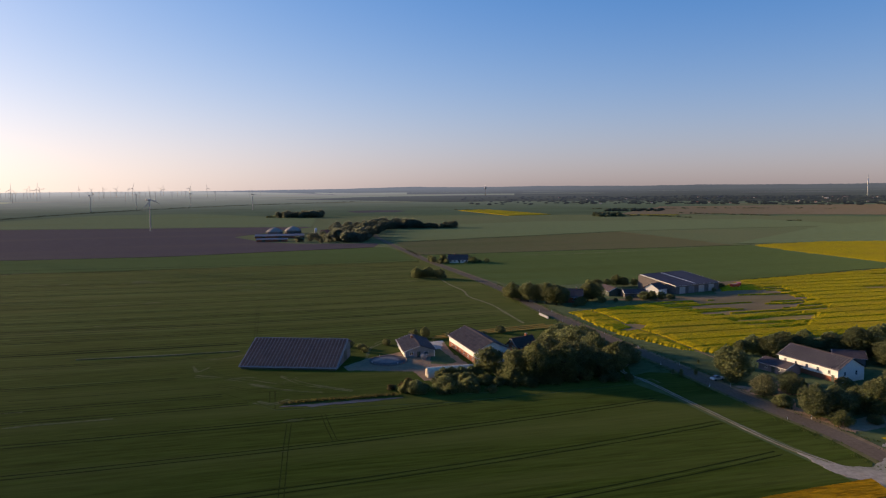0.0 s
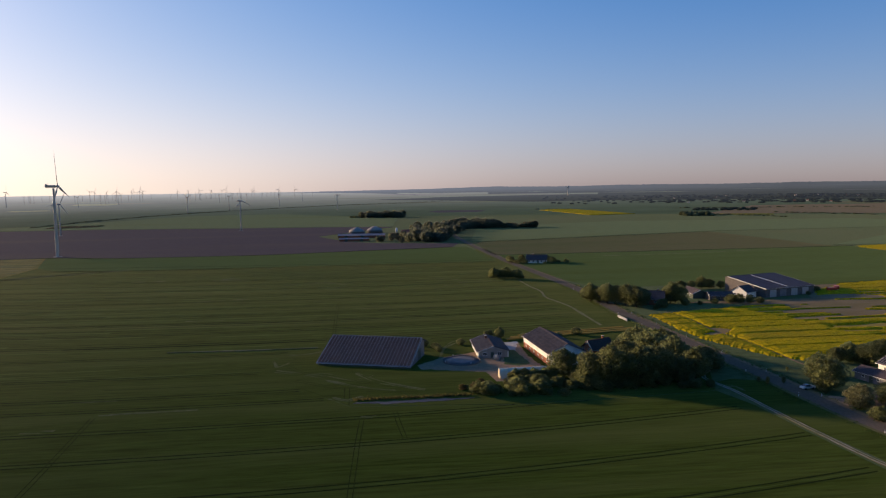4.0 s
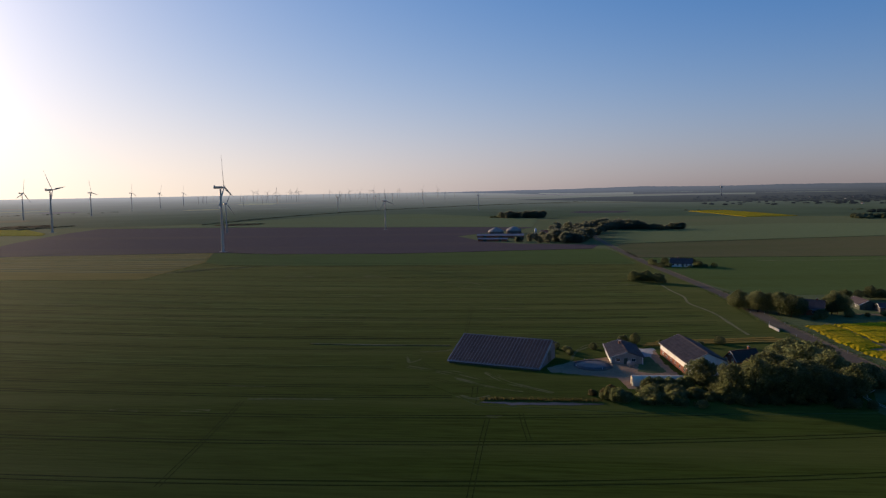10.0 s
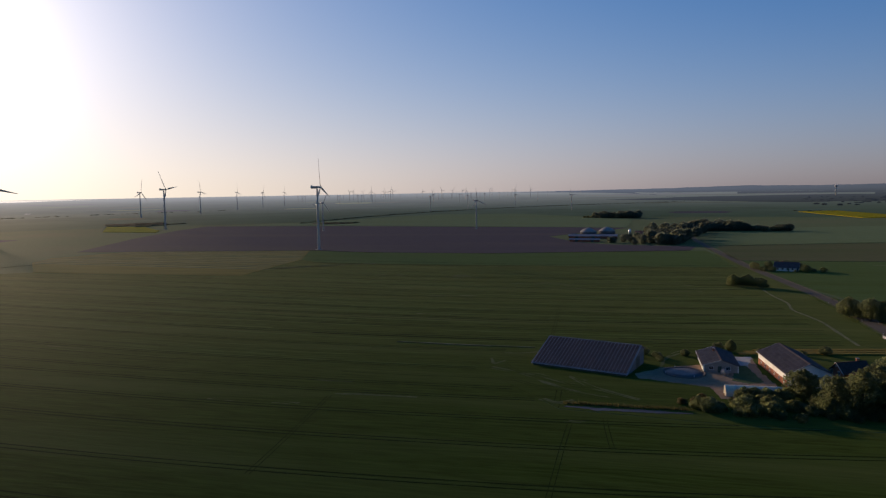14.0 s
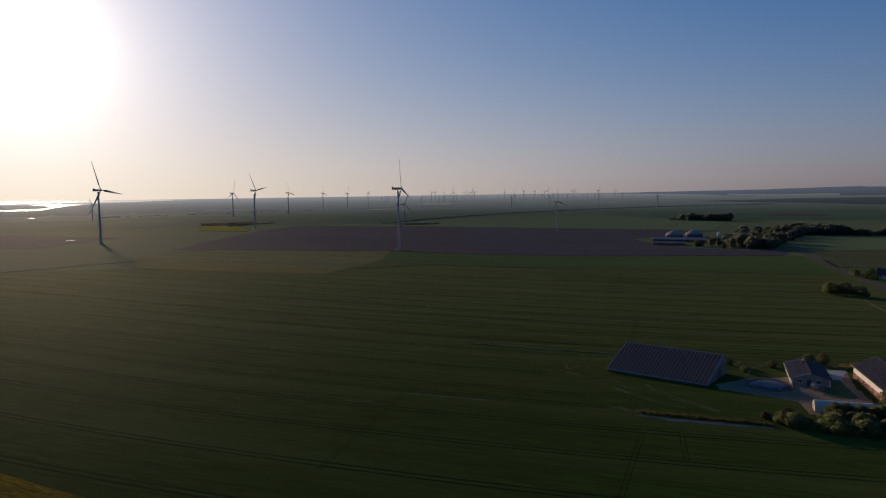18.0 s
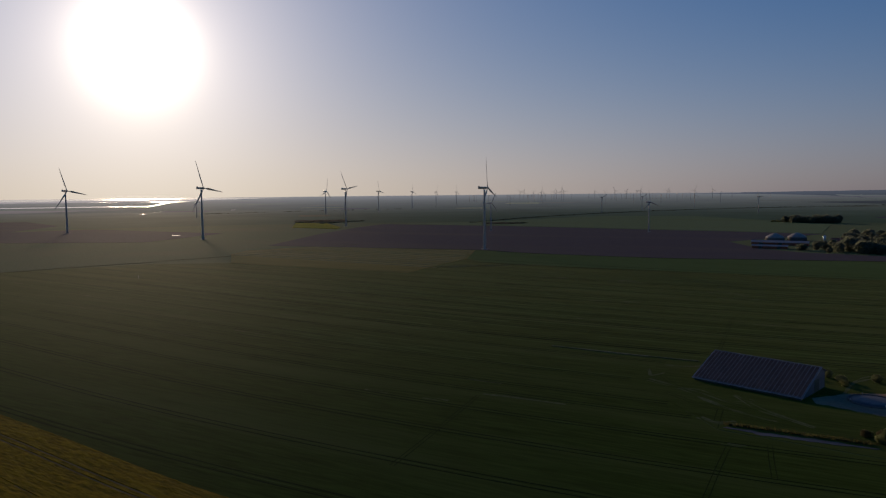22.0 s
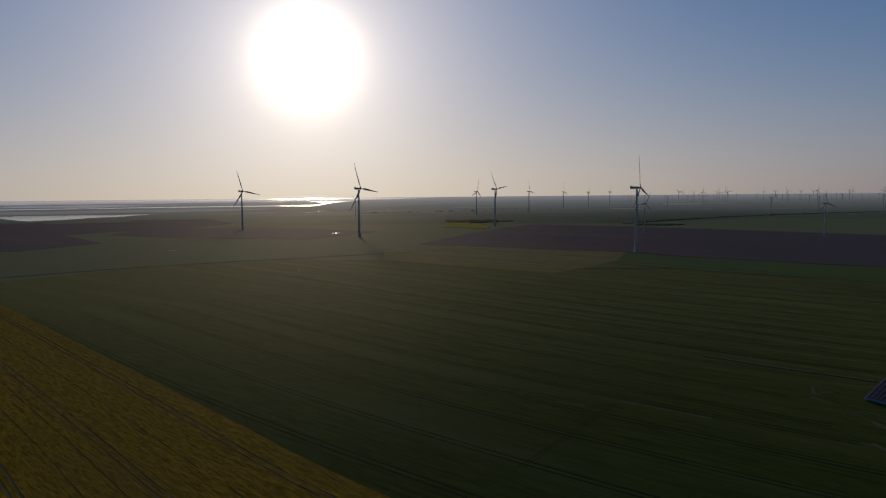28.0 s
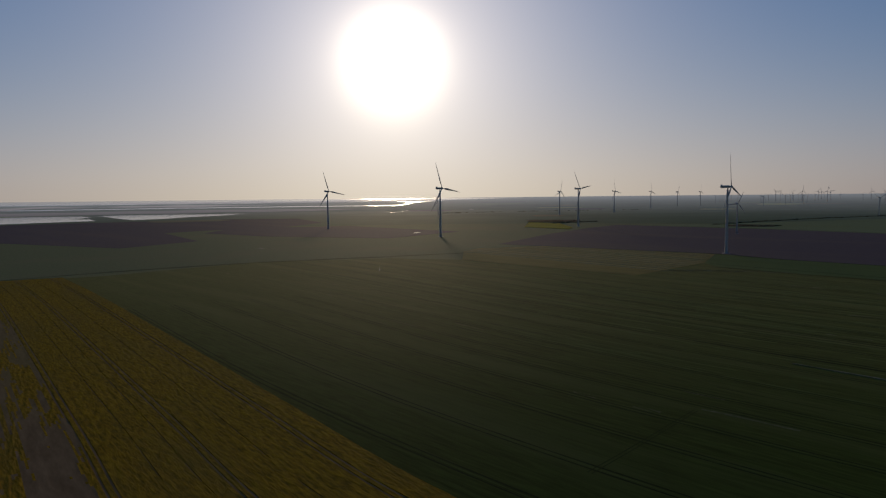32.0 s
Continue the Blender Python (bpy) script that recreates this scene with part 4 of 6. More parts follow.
def turbine(hub, blade, nacelle, label, lattice=False):
    """A turbine at the origin that looks along +x."""
    top = new("wind_turbine")
    tagged(top, label, "wind turbine", "wind turbines")
    r0, r1 = 0.024 * hub, 0.014 * hub
    part("tower", lathe([(r0 * 1.02, 0), (r0, 0.3), (r0 + (r1 - r0) * 0.33, hub * 0.33), (r0 + (r1 - r0) * 0.66, hub * 0.66), (r1, hub - nacelle * 0.14)], 24), "turbine_white", top)
    part("foundation", lathe([(r0 * 2.6, -0.1), (r0 * 2.6, 0.25), (r0 * 1.6, 0.45), (r0 * 1.1, 0.5)], 24), "concrete", top)
    bm = boxed(r0 * 0.98, -0.5, 0.9, r0 * 1.03, 0.5, 3.1, bevel=0.01)
    part("tower_door", bm, "dark_door", top)
    w = nacelle * 0.28
    body = bmesh.new()
    loops = []
    for x, s in ((-0.72, 0.72), (-0.66, 0.95), (-0.3, 1.0), (0.1, 1.0), (0.22, 0.86), (0.26, 0.62)):
        ring = []
        for i in range(16):
            a = 2 * math.pi * (i + 0.5) / 16
            cx, cz = math.cos(a), math.sin(a)
            k = 1 / max(abs(cx), abs(cz)) * 0.72 + 0.28
            ring.append(body.verts.new((x * nacelle, cx * k * w / 2 * s, hub + cz * k * w / 2 * s + 0.04 * nacelle)))
        loops.append(ring)
    for a, b in zip(loops, loops[1:]):
        for i in range(16):
            body.faces.new((a[i], a[(i + 1) % 16], b[(i + 1) % 16], b[i])).smooth = True
    body.faces.new(loops[0][::-1])
    body.faces.new(loops[-1])
    shell = part("nacelle", body, "turbine_white", top)
    fin = boxed(-0.70 * nacelle, -w * 0.3, hub + w * 0.5, -0.56 * nacelle, w * 0.3, hub + w * 0.98, bevel=0.08)
    part("cooler", fin, "turbine_white", shell)
    part("wind_vane", boxed(-0.5 * nacelle, -0.06, hub + w * 0.55, -0.49 * nacelle, 0.06, hub + w * 1.2), "alu", shell)
    hubm = lathe([(0.5 * w * 0.62, 0.0), (0.5 * w * 0.86, 0.12 * nacelle), (0.5 * w * 0.80, 0.2 * nacelle), (0.5 * w * 0.5, 0.28 * nacelle), (0.02, 0.32 * nacelle)], 20)
    hubm.transform(Matrix.Translation((0.27 * nacelle, 0, hub + 0.04 * nacelle)) @ pose(0, 0, 0, 0, 90, 0))
    rotor = part("rotor_hub", hubm, "turbine_white", top)
    bm = blade_mesh(blade)
    me = bpy.data.meshes.new("blade")
    bm.to_mesh(me)
    bm.free()
    me.materials.append(M["turbine_white"])
    for k in range(3):
        b = new("blade", me)
        b.parent = rotor
        b.matrix_local = pose(0.27 * nacelle + 0.13 * nacelle, 0, hub + 0.04 * nacelle, 120 * k, 0, 0)
    return top


def turn_rotor(top, degrees, blade_origin):
    """Set how far a turbine's rotor has turned."""
    rotor = [o for o in top.children if o.name.startswith("rotor_hub")][0]
    x, z = blade_origin
    for k, b in enumerate(rotor.children):
        b.matrix_local = pose(x, 0, z, 120 * k + degrees, 0, 0)


KINDS = {
    "mid": (turbine(67.5, 35.0, 9.6, "tall white wind turbine with a boxy nacelle, beside the ploughed field"), (0.40 * 9.6, 67.5 + 0.04 * 9.6)),
    "big": (turbine(73.0, 42.5, 11.0, "tall white wind turbine with long slender blades on the marsh"), (0.40 * 11.0, 73.0 + 0.04 * 11.0)),
    "small": (turbine(45.5, 20.0, 8.0, "small older white wind turbine on the fields"), (0.40 * 8.0, 45.5 + 0.04 * 8.0)),
}
USED = set()


def put_turbine(kind, x, y, phase, z=0.0, s=1.0, wind=None):
    wind = (WIND if kind != "small" else -24) if wind is None else wind
    proto, origin = KINDS[kind]
    m = Matrix.Translation((x, y, z)) @ pose(0, 0, 0, 0, 0, wind) @ Matrix.Diagonal((s, s, s, 1))
    if kind in USED:
        ob = copy_thing(proto, m)
    else:
        ob = proto
        ob.matrix_world = m
        USED.add(kind)
    turn_rotor(ob, phase, origin)


put_turbine("mid", -445, 606, 12)
put_turbine("big", -1014, 901, 38)
put_turbine("big", -893, 523, 22)
put_turbine("big", -1262, 477, 20)
put_turbine("small", -433, 1008, 10)
put_turbine("small", -666, 914, -24)
put_turbine("small", -557, 2001, 30)
put_turbine("small", -997, 1932, 60)
put_turbine("small", -998, 2224, 45)
put_turbine("small", -991, 2688, 15)
put_turbine("big", -1685, 1404, -10)
put_turbine("big", -1755, 1703, 20)
put_turbine("small", -1817, 1035, 20)


def put_far(kind, az, d, phase):
    (x, y, z), s = at(az, d)
    put_turbine(kind, x, y, phase, z, s, -28 if az < 37 else WIND)


for az, d, ph in ((43.1, 3200, 12), (41.1, 3700, -20), (39.4, 4000, 8)):
    put_far("big", az, d, ph)
for az, d in ((36.7, 5600), (34.9, 3606), (33.1, 4486), (38.3, 5200), (38.0, 6000), (37.7, 5400)):
    put_far("small", az, d, 37 * az % 120)
for i, az in enumerate((37.9, 37.2, 34.6, 33.4, 32.9, 32.6, 32.4, 32.2, 32.0, 29.9, 27.4, 27.1, 26.3, 25.9, 25.6, 24.9, 23.9, 23.5, 23.2, 22.8, 21.6, 21.2, 20.6, 18.4, 15.8, 14.9)):
    put_far("small", az, (5400, 7200, 6200, 4300)[i % 4], 41 * i % 120)
for i, az in enumerate((35.1, 34.1, 33.8, 33.5, 33.0, 32.3, 31.5, 31.3, 31.1, 30.9, 30.7, 30.5, 28.5, 28.0, 27.2, 26.7, 26.4, 25.5, 25.2, 24.7, 24.4, 24.0, 22.4, 22.2, 20.9, 20.3, 19.0, 17.6)):
    put_far("big" if i % 3 else "small", az, 5400 + (i * 733) % 3600, (i * 47) % 120)

# ---- buildings ----


def wall_panel(bm, pts, thick, inward):
    """An upright wall from its outline, with thickness along inward."""
    a = [bm.verts.new(p) for p in pts]
    b = [bm.verts.new(Vector(p) + inward * thick) for p in pts]
    bm.faces.new(a)
    bm.faces.new(b[::-1])
    n = len(pts)
    for i in range(n):
        bm.faces.new((a[i], b[i], b[(i + 1) % n], a[(i + 1) % n]))
    bmesh.ops.recalc_face_normals(bm, faces=bm.faces)
    return bm


def roof_slab(p0, p1, q1, q0, thick=0.18):
    bm = bmesh.new()
    n = (Vector(p1) - Vector(p0)).cross(Vector(q0) - Vector(p0)).normalized()
    if n.z < 0:
        n = -n
    return wall_panel(bm, [Vector(p) + n * 0.02 for p in (p0, p1, q1, q0)], thick, n)


PIECES = {}


def piece(name, w, h, t, material, key=None):
    """Shared mesh of a small flat piece."""
    key = (name, round(w, 2), round(h, 2), material)
    if key not in PIECES:
        bm = boxed(-w / 2, -h / 2, 0, w / 2, h / 2, t)
        me = bpy.data.meshes.new(name)
        bm.to_mesh(me)
        bm.free()
        me.materials.append(M[material])
        PIECES[key] = me
    return PIECES[key]


def window(parent, x, y, z, w, h, axis, glass="glass"):
    """A framed window standing proud of a wall: axis is the outward way, '-y', '+y', '-x' or '+x'."""
    turn = {"-y": 0, "+y": 180, "+x": 90, "-x": -90}[axis]
    m = pose(x, y, z, 0, 0, turn)
    bm = bmesh.new()
    b = 0.09
    box(bm, -w / 2, -0.05, -h / 2, -w / 2 + b, 0.02, h / 2)
    box(bm, w / 2 - b, -0.05, -h / 2, w / 2, 0.02, h / 2)
    box(bm, -w / 2 + b, -0.05, h / 2 - b, w / 2 - b, 0.02, h / 2)
    box(bm, -w / 2 + b, -0.05, -h / 2, w / 2 - b, 0.02, -h / 2 + b)
    box(bm, -0.03, -0.045, -h / 2 + b, 0.03, 0.02, h / 2 - b)
    bm.transform(m)
    fr = part("window", bm, "frame", parent)
    bm = boxed(-w / 2 + b, -0.02, -h / 2 + b, w / 2 - b, 0.0, h / 2 - b)
    bm.transform(m)
    part("pane", bm, glass, fr)
    bm = boxed(-w / 2 - 0.08, -0.14, -h / 2 - 0.07, w / 2 + 0.08, 0.0, -h / 2 - 0.005)
    bm.transform(m)
    part("sill", bm, "concrete", fr)


def door(parent, x, y, z0, w, h, axis, material="dark_door"):
    turn = {"-y": 0, "+y": 180, "+x": 90, "-x": -90}[axis]
    m = pose(x, y, z0, 0, 0, turn)
    bm = boxed(-w / 2, -0.06, 0.02, w / 2, 0.0, h, bevel=0.015)
    bm.transform(m)
    d = part("door", bm, material, parent)
    bm = boxed(w / 2 - 0.25, -0.12, 1.0, w / 2 - 0.12, -0.06, 1.06)
    bm.transform(m)
    part("handle", bm, "alu", d)


def house(name, x, y, turn, length, width, eave, ridge, label, category, wall="white_wall", roof="roof_tile", ridge_at=0.5, back_eave=None, over=0.5, plinth=None,
          panels=None, panel_look="panel", gable=None, windows=(), doors=(), chimneys=(), thick=0.3, plinth_h=1.3, z0=-0.1, s=1.0, z=0.0):
    """A gabled building. Its local x runs along the ridge, y from the front eave to the back; the origin is the front left corner."""
    top = new(name)
    tagged(top, label, category)
    top.matrix_world = Matrix.Translation((x, y, z)) @ pose(0, 0, 0, 0, 0, turn) @ Matrix.Diagonal((s, s, s, 1))
    back_eave = eave if back_eave is None else back_eave
    yr = width * ridge_at
    L, W = length, width
    gable = gable or wall
    base = plinth_h if plinth else z0
    part("wall", wall_panel(bmesh.new(), [(0, 0, base), (L, 0, base), (L, 0, eave), (0, 0, eave)], thick, Vector((0, 1, 0))), wall, top)
    if plinth:
        part("plinth", wall_panel(bmesh.new(), [(0, 0.004, z0), (L, 0.004, z0), (L, 0.004, base), (0, 0.004, base)], thick, Vector((0, 1, 0))), plinth, top)
    part("wall", wall_panel(bmesh.new(), [(0, W, z0), (L, W, z0), (L, W, back_eave), (0, W, back_eave)], thick, Vector((0, -1, 0))), wall, top)
    for gx, way in ((0, 1), (L, -1)):
        g = thick + 0.003
        part("gable_wall", wall_panel(bmesh.new(), [(gx, g, z0), (gx, W - g, z0), (gx, W - g, back_eave), (gx, yr, ridge - 0.02), (gx, g, eave)], thick, Vector((way, 0, 0))), gable, top)
    sf, sb = (ridge - eave) / yr, (ridge - back_eave) / (W - yr)
    front = part("roof", roof_slab((-over, -over, eave - sf * over), (L + over, -over, eave - sf * over), (L + over, yr, ridge), (-over, yr, ridge)), roof, top)
    part("roof", roof_slab((-over, W + over, back_eave - sb * over), (L + over, W + over, back_eave - sb * over), (L + over, yr + 0.004, ridge), (-over, yr + 0.004, ridge)), roof, top)
    part("ridge_cap", boxed(-over, yr - 0.22, ridge + 0.12, L + over, yr + 0.22, ridge + 0.27, bevel=0.05), roof, top)
    part("gutter", boxed(-over, -over - 0.16, eave - sf * over - 0.02, L + over, -over - 0.01, eave - sf * over + 0.12, bevel=0.03), "alu", top)
    for bx in (-over - 0.04, L + over + 0.003):
        bm = bmesh.new()
        pts = [(bx, -over, eave - sf * over - 0.12), (bx, yr, ridge - 0.1), (bx, yr, ridge + 0.24), (bx, -over, eave - sf * over + 0.22)]
        part("barge_board", wall_panel(bm, pts, 0.035, Vector((1, 0, 0))), "alu" if panels else "frame", top)
    if panels:
        cols, rows, m0, side = panels
        slope_len = math.hypot(yr + over, ridge - eave + sf * over)
        a = math.atan2(ridge - eave, yr)
        pw, ph = (L + 2 * over - 0.6) / cols, (slope_len - 0.7) / rows
        me = piece("solar_panel", pw - 0.2, ph - 0.08, 0.05, panel_look)
        n = Vector((0, -math.sin(a), math.cos(a)))
        for i in range(cols):
            for j in range(rows):
                d = 0.35 + (j + 0.5) * ph
                o = new("solar_panel", me)
                o.parent = front
                o.matrix_local = Matrix.Translation(Vector((-over + 0.3 + (i + 0.5) * pw, -over + d * math.cos(a), eave - sf * over + d * math.sin(a))) + n * 0.235) @ pose(0, 0, 0, math.degrees(a), 0, 0)
        for i in range(cols + 1):
            bm = boxed(-0.07, -slope_len / 2 + 0.3, -0.01, 0.07, slope_len / 2 - 0.3, 0.03)
            bm.transform(Matrix.Translation(Vector((-over + 0.3 + i * pw, (yr - over) / 2, (eave - sf * over + ridge) / 2)) + n * 0.225) @ pose(0, 0, 0, math.degrees(a), 0, 0))
            part("panel_rail", bm, "rail" if cols > 25 else "sheet_roof" if cols == 24 else "roof_tile", front)
        for j in range(rows + 1):
            d = 0.35 + j * ph
            bm = boxed(-over + 0.3, -0.025, -0.01, L + over - 0.3, 0.025, 0.03)
            bm.transform(Matrix.Translation(Vector((0, -over + d * math.cos(a), eave - sf * over + d * math.sin(a))) + n * 0.225) @ pose(0, 0, 0, math.degrees(a), 0, 0))
            part("panel_rail", bm, "rail" if cols > 25 else "sheet_roof" if cols == 24 else "roof_tile", front)
    for wdw in windows:
        window(top, *wdw)
    for dr in doors:
        door(top, *dr)
    for cx, cy in chimneys:
        ch = part("chimney", boxed(cx - 0.35, cy - 0.35, ridge - 1.2, cx + 0.35, cy + 0.35, ridge + 0.9, bevel=0.02), "brick", top)
        part("chimney_cap", boxed(cx - 0.42, cy - 0.42, ridge + 0.905, cx + 0.42, cy + 0.42, ridge + 1.0), "concrete", ch)
    return top


# the farm in the wheat
house("solar_barn", -68.3, 224.3, -5.8, 32.7, 20.3, 1.0, 7.1, "large barn with dark solar panels covering its roof", "barn", wall="dark_door", roof="sheet_roof", ridge_at=0.765, back_eave=5.2, panels=(27, 10, 0, 0), panel_look="panel_grey", over=0.5, gable="sheet_roof",
      doors=((32.7, 13, 0, 4.0, 3.8, "+x"),))
house("white_barn", 2.1, 255.0, -72.6, 28.6, 13.0, 4.3, 7.2, "long white barn with a brick base and a dark panelled roof", "barn", plinth="brick", plinth_h=2.1, panels=(22, 5, 0, 0), thick=0.35,
      windows=tuple((3.2 + 4.6 * i, 0, 1.35, 1.1, 0.8, "-y") for i in range(6)) + ((28.6, 3.5, 2.2, 1.2, 1.1, "+x"), (28.6, 9.5, 2.2, 1.2, 1.1, "+x")), doors=((28.6, 6.5, 0, 3.4, 3.4, "+x"),))
house("farm_house", -17.7, 256.0, -78.5, 19.5, 10.8, 2.4, 4.2, "low white farmhouse with a dark patched roof, on the yard", "house", gable="membrane", panels=(9, 3, 0, 0),
      windows=tuple((2.5 + 4.0 * i, 0, 1.5, 1.4, 1.2, "-y") for i in range(5)) + ((19.5, 2.4, 1.5, 1.5, 1.2, "+x"), (19.5, 7.6, 1.5, 1.5, 1.2, "+x")), doors=((19.5, 5.0, 0, 1.2, 2.1, "+x"),), chimneys=((6, 4.6),))
house("brick_house", 26.6, 243.5, 35.0, 9.5, 5.6, 2.2, 4.7, "small brick house with a dark red roof among the trees", "house", wall="brick", roof="red_roof", windows=((2.5, 0, 1.8, 1.1, 1.2, "-y"), (7.2, 0, 1.6, 1.1, 1.2, "-y"), (0, 3.6, 4.0, 0.9, 1.0, "-x"), (0, 2.0, 1.6, 1.0, 1.2, "-x"), (0, 5.2, 1.6, 1.0, 1.2, "-x")), doors=((5.0, 0, 0, 1.1, 2.1, "-y"),), chimneys=((7.6, 3.6),))
# the white house on the road
house("white_house", 111.6, 222.5, -69.5, 22.0, 11.0, 4.1, 7.0, "long white house with solar panels on its dark roof", "house", panels=(24, 6, 0, 0),
      windows=tuple((2.6 + 4.1 * i, 0, 2.7, 1.0, 1.3, "-y") for i in range(5)) + ((22, 2.8, 2.6, 0.9, 1.3, "+x"), (22, 7.6, 2.6, 0.9, 1.3, "+x")), doors=((20.3, 0, 0, 1.1, 2.1, "-y"),), plinth="brick", plinth_h=1.5)
house("brick_shed", 103.4, 219.5, -66.0, 10.5, 6.5, 2.4, 3.6, "low dark shed with a brown roof leaning on the white house", "shed", wall="sheet_roof", roof="roof_tile", windows=((3, 0, 1.4, 1.0, 0.8, "-y"), (8, 0, 1.4, 1.0, 0.8, "-y")), doors=((5.6, 0, 0, 1.2, 2.0, "-y"),))
house("garden_shed", 131.0, 224.0, -20.0, 9.0, 7.0, 2.6, 4.2, "dark-roofed shed behind the white house", "shed", wall="sheet_roof", doors=((4.5, 0, 0, 2.4, 2.2, "-y"),))
# the hall farm
HALL = house("machine_hall", 129.0, 374.0, 28.0, 34.0, 29.0, 4.6, 8.2, "wide machine hall with a dark bluish sheet roof and pale doors", "hall", wall="grey_plaster", roof="dark_sheet", over=0.4, ridge_at=0.93, back_eave=7.8,
             doors=((5, 0, 0, 4.5, 3.9, "-y", "concrete"), (12, 0, 0, 4.5, 3.9, "-y", "sheet_roof"), (20, 0, 0, 4.5, 3.9, "-y", "concrete"), (28, 0, 0, 4.5, 3.9, "-y", "concrete")))
bm = boxed(15.6, 0, 0, 16.3, 25.6, 0.06)
bm.transform(Matrix.Translation((0, 1.0, 4.6 + 3.6 / 26.97 + 0.22)) @ pose(0, 0, 0, math.degrees(math.atan2(3.6, 26.97)), 0, 0))
part("skylight", bm, "frame", HALL, "pale skylight strip")
house("hall_annex", 118.5, 372.0, 41.0, 9.0, 9.2, 3.2, 5.8, "small white gabled annex beside the machine hall", "hall", roof="roof_tile", windows=((0, 2.4, 1.7, 1.1, 1.1, "-x"), (0, 6.6, 1.7, 1.1, 1.1, "-x")), doors=((0, 4.5, 0, 1.4, 2.2, "-x"),))
house("stable", 88.0, 384.0, -78.0, 14.0, 8.0, 2.6, 4.4, "low dark stable with a dark roof beside the trees", "stable", roof="roof_tile", wall="dark_door", windows=tuple((2.5 + 4 * i, 0, 1.5, 1.2, 0.8, "-y") for i in range(3)), doors=((14, 4, 0, 2.6, 2.6, "+x"),))
house("hall_house", 58.0, 352.0, -15.0, 14.0, 9.0, 3.2, 6.6, "dark-roofed farmhouse hidden among the trees", "house", wall="brick", windows=((3, 0, 1.7, 1.2, 1.2, "-y"), (10, 0, 1.7, 1.2, 1.2, "-y")), doors=((6.5, 0, 0, 1.1, 2.1, "-y"),), chimneys=((11, 4.5),))
house("low_shed", 98.0, 364.0, 4.0, 12.0, 7.0, 2.6, 4.0, "low grey shed with a dark roof in the hall yard", "shed", roof="roof_tile", wall="grey_plaster", doors=((4, 0, 0, 2.6, 2.3, "-y"), (9, 0, 0, 2.0, 2.3, "-y")))
# the house down the road
house("road_house", 4.0, 543.0, -4.0, 15.5, 10.0, 2.6, 6.2, "white bungalow with a dark roof beside the road", "house", windows=tuple((2.2 + 3.2 * i, 0, 1.6, 1.4, 1.3, "-y") for i in range(5)), doors=((9.2, 0, 0, 1.1, 2.1, "-y"),), chimneys=((5, 4.8),))
# the biogas farm
house("cattle_shed", -229, 828, 9, 58, 18, 3.0, 4.8, "long brown cattle shed with a pale roof at the biogas farm", "shed", wall="brick", roof="sheet_roof", doors=((10, 0, 0, 4, 3.2, "-y"), (30, 0, 0, 4, 3.2, "-y"), (50, 0, 0, 4, 3.2, "-y")))
house("silage_shed", -213, 776, 8, 34, 10, 2.6, 3.8, "low brown shed with a pale roof at the biogas farm", "shed", wall="brick", roof="sheet_roof", doors=((8, 0, 0, 3.4, 2.6, "-y"), (26, 0, 0, 3.4, 2.6, "-y")))
house("farm_house", -158, 872, -12, 24, 11, 3.4, 7.2, "brick farmhouse with a red roof at the biogas farm", "house", wall="brick", roof="red_roof", windows=tuple((3 + 4.5 * i, 0, 1.8, 1.3, 1.2, "-y") for i in range(5)), doors=((12, 0, 0, 1.2, 2.1, "-y"),), chimneys=((7, 5),))
for gx, gy in ((-223, 900), (-204, 925)):
    tank = new("gas_tank")
    tagged(tank, "round biogas tank with a pale grey domed membrane", "gas tank", "biogas tanks")
    tank.location = (gx, gy, 0)
    part("tank_wall", lathe([(11.0, -0.1), (11.0, 4.0), (10.8, 4.05)], 40), "grey_plaster", tank)
    part("membrane", lathe([(10.9, 4.06), (10.3, 4.9), (8.6, 6.3), (6.0, 7.9), (3.2, 9.1), (1.2, 9.7), (0.1, 9.8)], 40), "membrane", tank)
    for k in range(12):
        a = 2 * math.pi * k / 12
        part("clamp_post", boxed(11.05 * math.cos(a) - 0.12, 11.05 * math.sin(a) - 0.12, 0, 11.05 * math.cos(a) + 0.12, 11.05 * math.sin(a) + 0.12, 4.3), "grey_plaster", tank)
silo = new("feed_silo")
tagged(silo, "slim upright grey feed silo beside the shed", "silo")
silo.location = (-161, 862, 0)
part("drum", lathe([(1.6, 2.4), (1.6, 9.5), (0.3, 11.0)], 24), "alu", silo)
part("cone", lathe([(0.3, 1.0), (1.55, 2.39)], 24), "alu", silo)
for k in range(4):
    a = math.pi / 4 + k * math.pi / 2
    part("leg", boxed(1.5 * math.cos(a) - 0.1, 1.5 * math.sin(a) - 0.1, 0, 1.5 * math.cos(a) + 0.1, 1.5 * math.sin(a) + 0.1, 2.6), "alu", silo)

# slurry tank
tank = new("slurry_tank")
tagged(tank, "round open concrete slurry tank with a grey crust", "slurry tank")
tank.location = (-19.3, 232.6, 0)
bm = lathe([(6.6, -0.1), (6.6, 0.55), (6.25, 0.55), (6.25, 0.0)], 48, cap=False)
part("tank_wall", bm, "grey_plaster", tank)
part("slurry", lathe([(6.23, 0.0), (6.23, 0.32), (3.0, 0.36), (0.02, 0.37)], 48), "slurry", tank)
for k in range(4):
    a = 0.6 + math.pi / 2 * k
    part("stirrer_post", boxed(6.42 * math.cos(a) - 0.08, 6.42 * math.sin(a) - 0.08, 0.55, 6.42 * math.cos(a) + 0.08, 6.42 * math.sin(a) + 0.08, 1.1), "alu", tank)

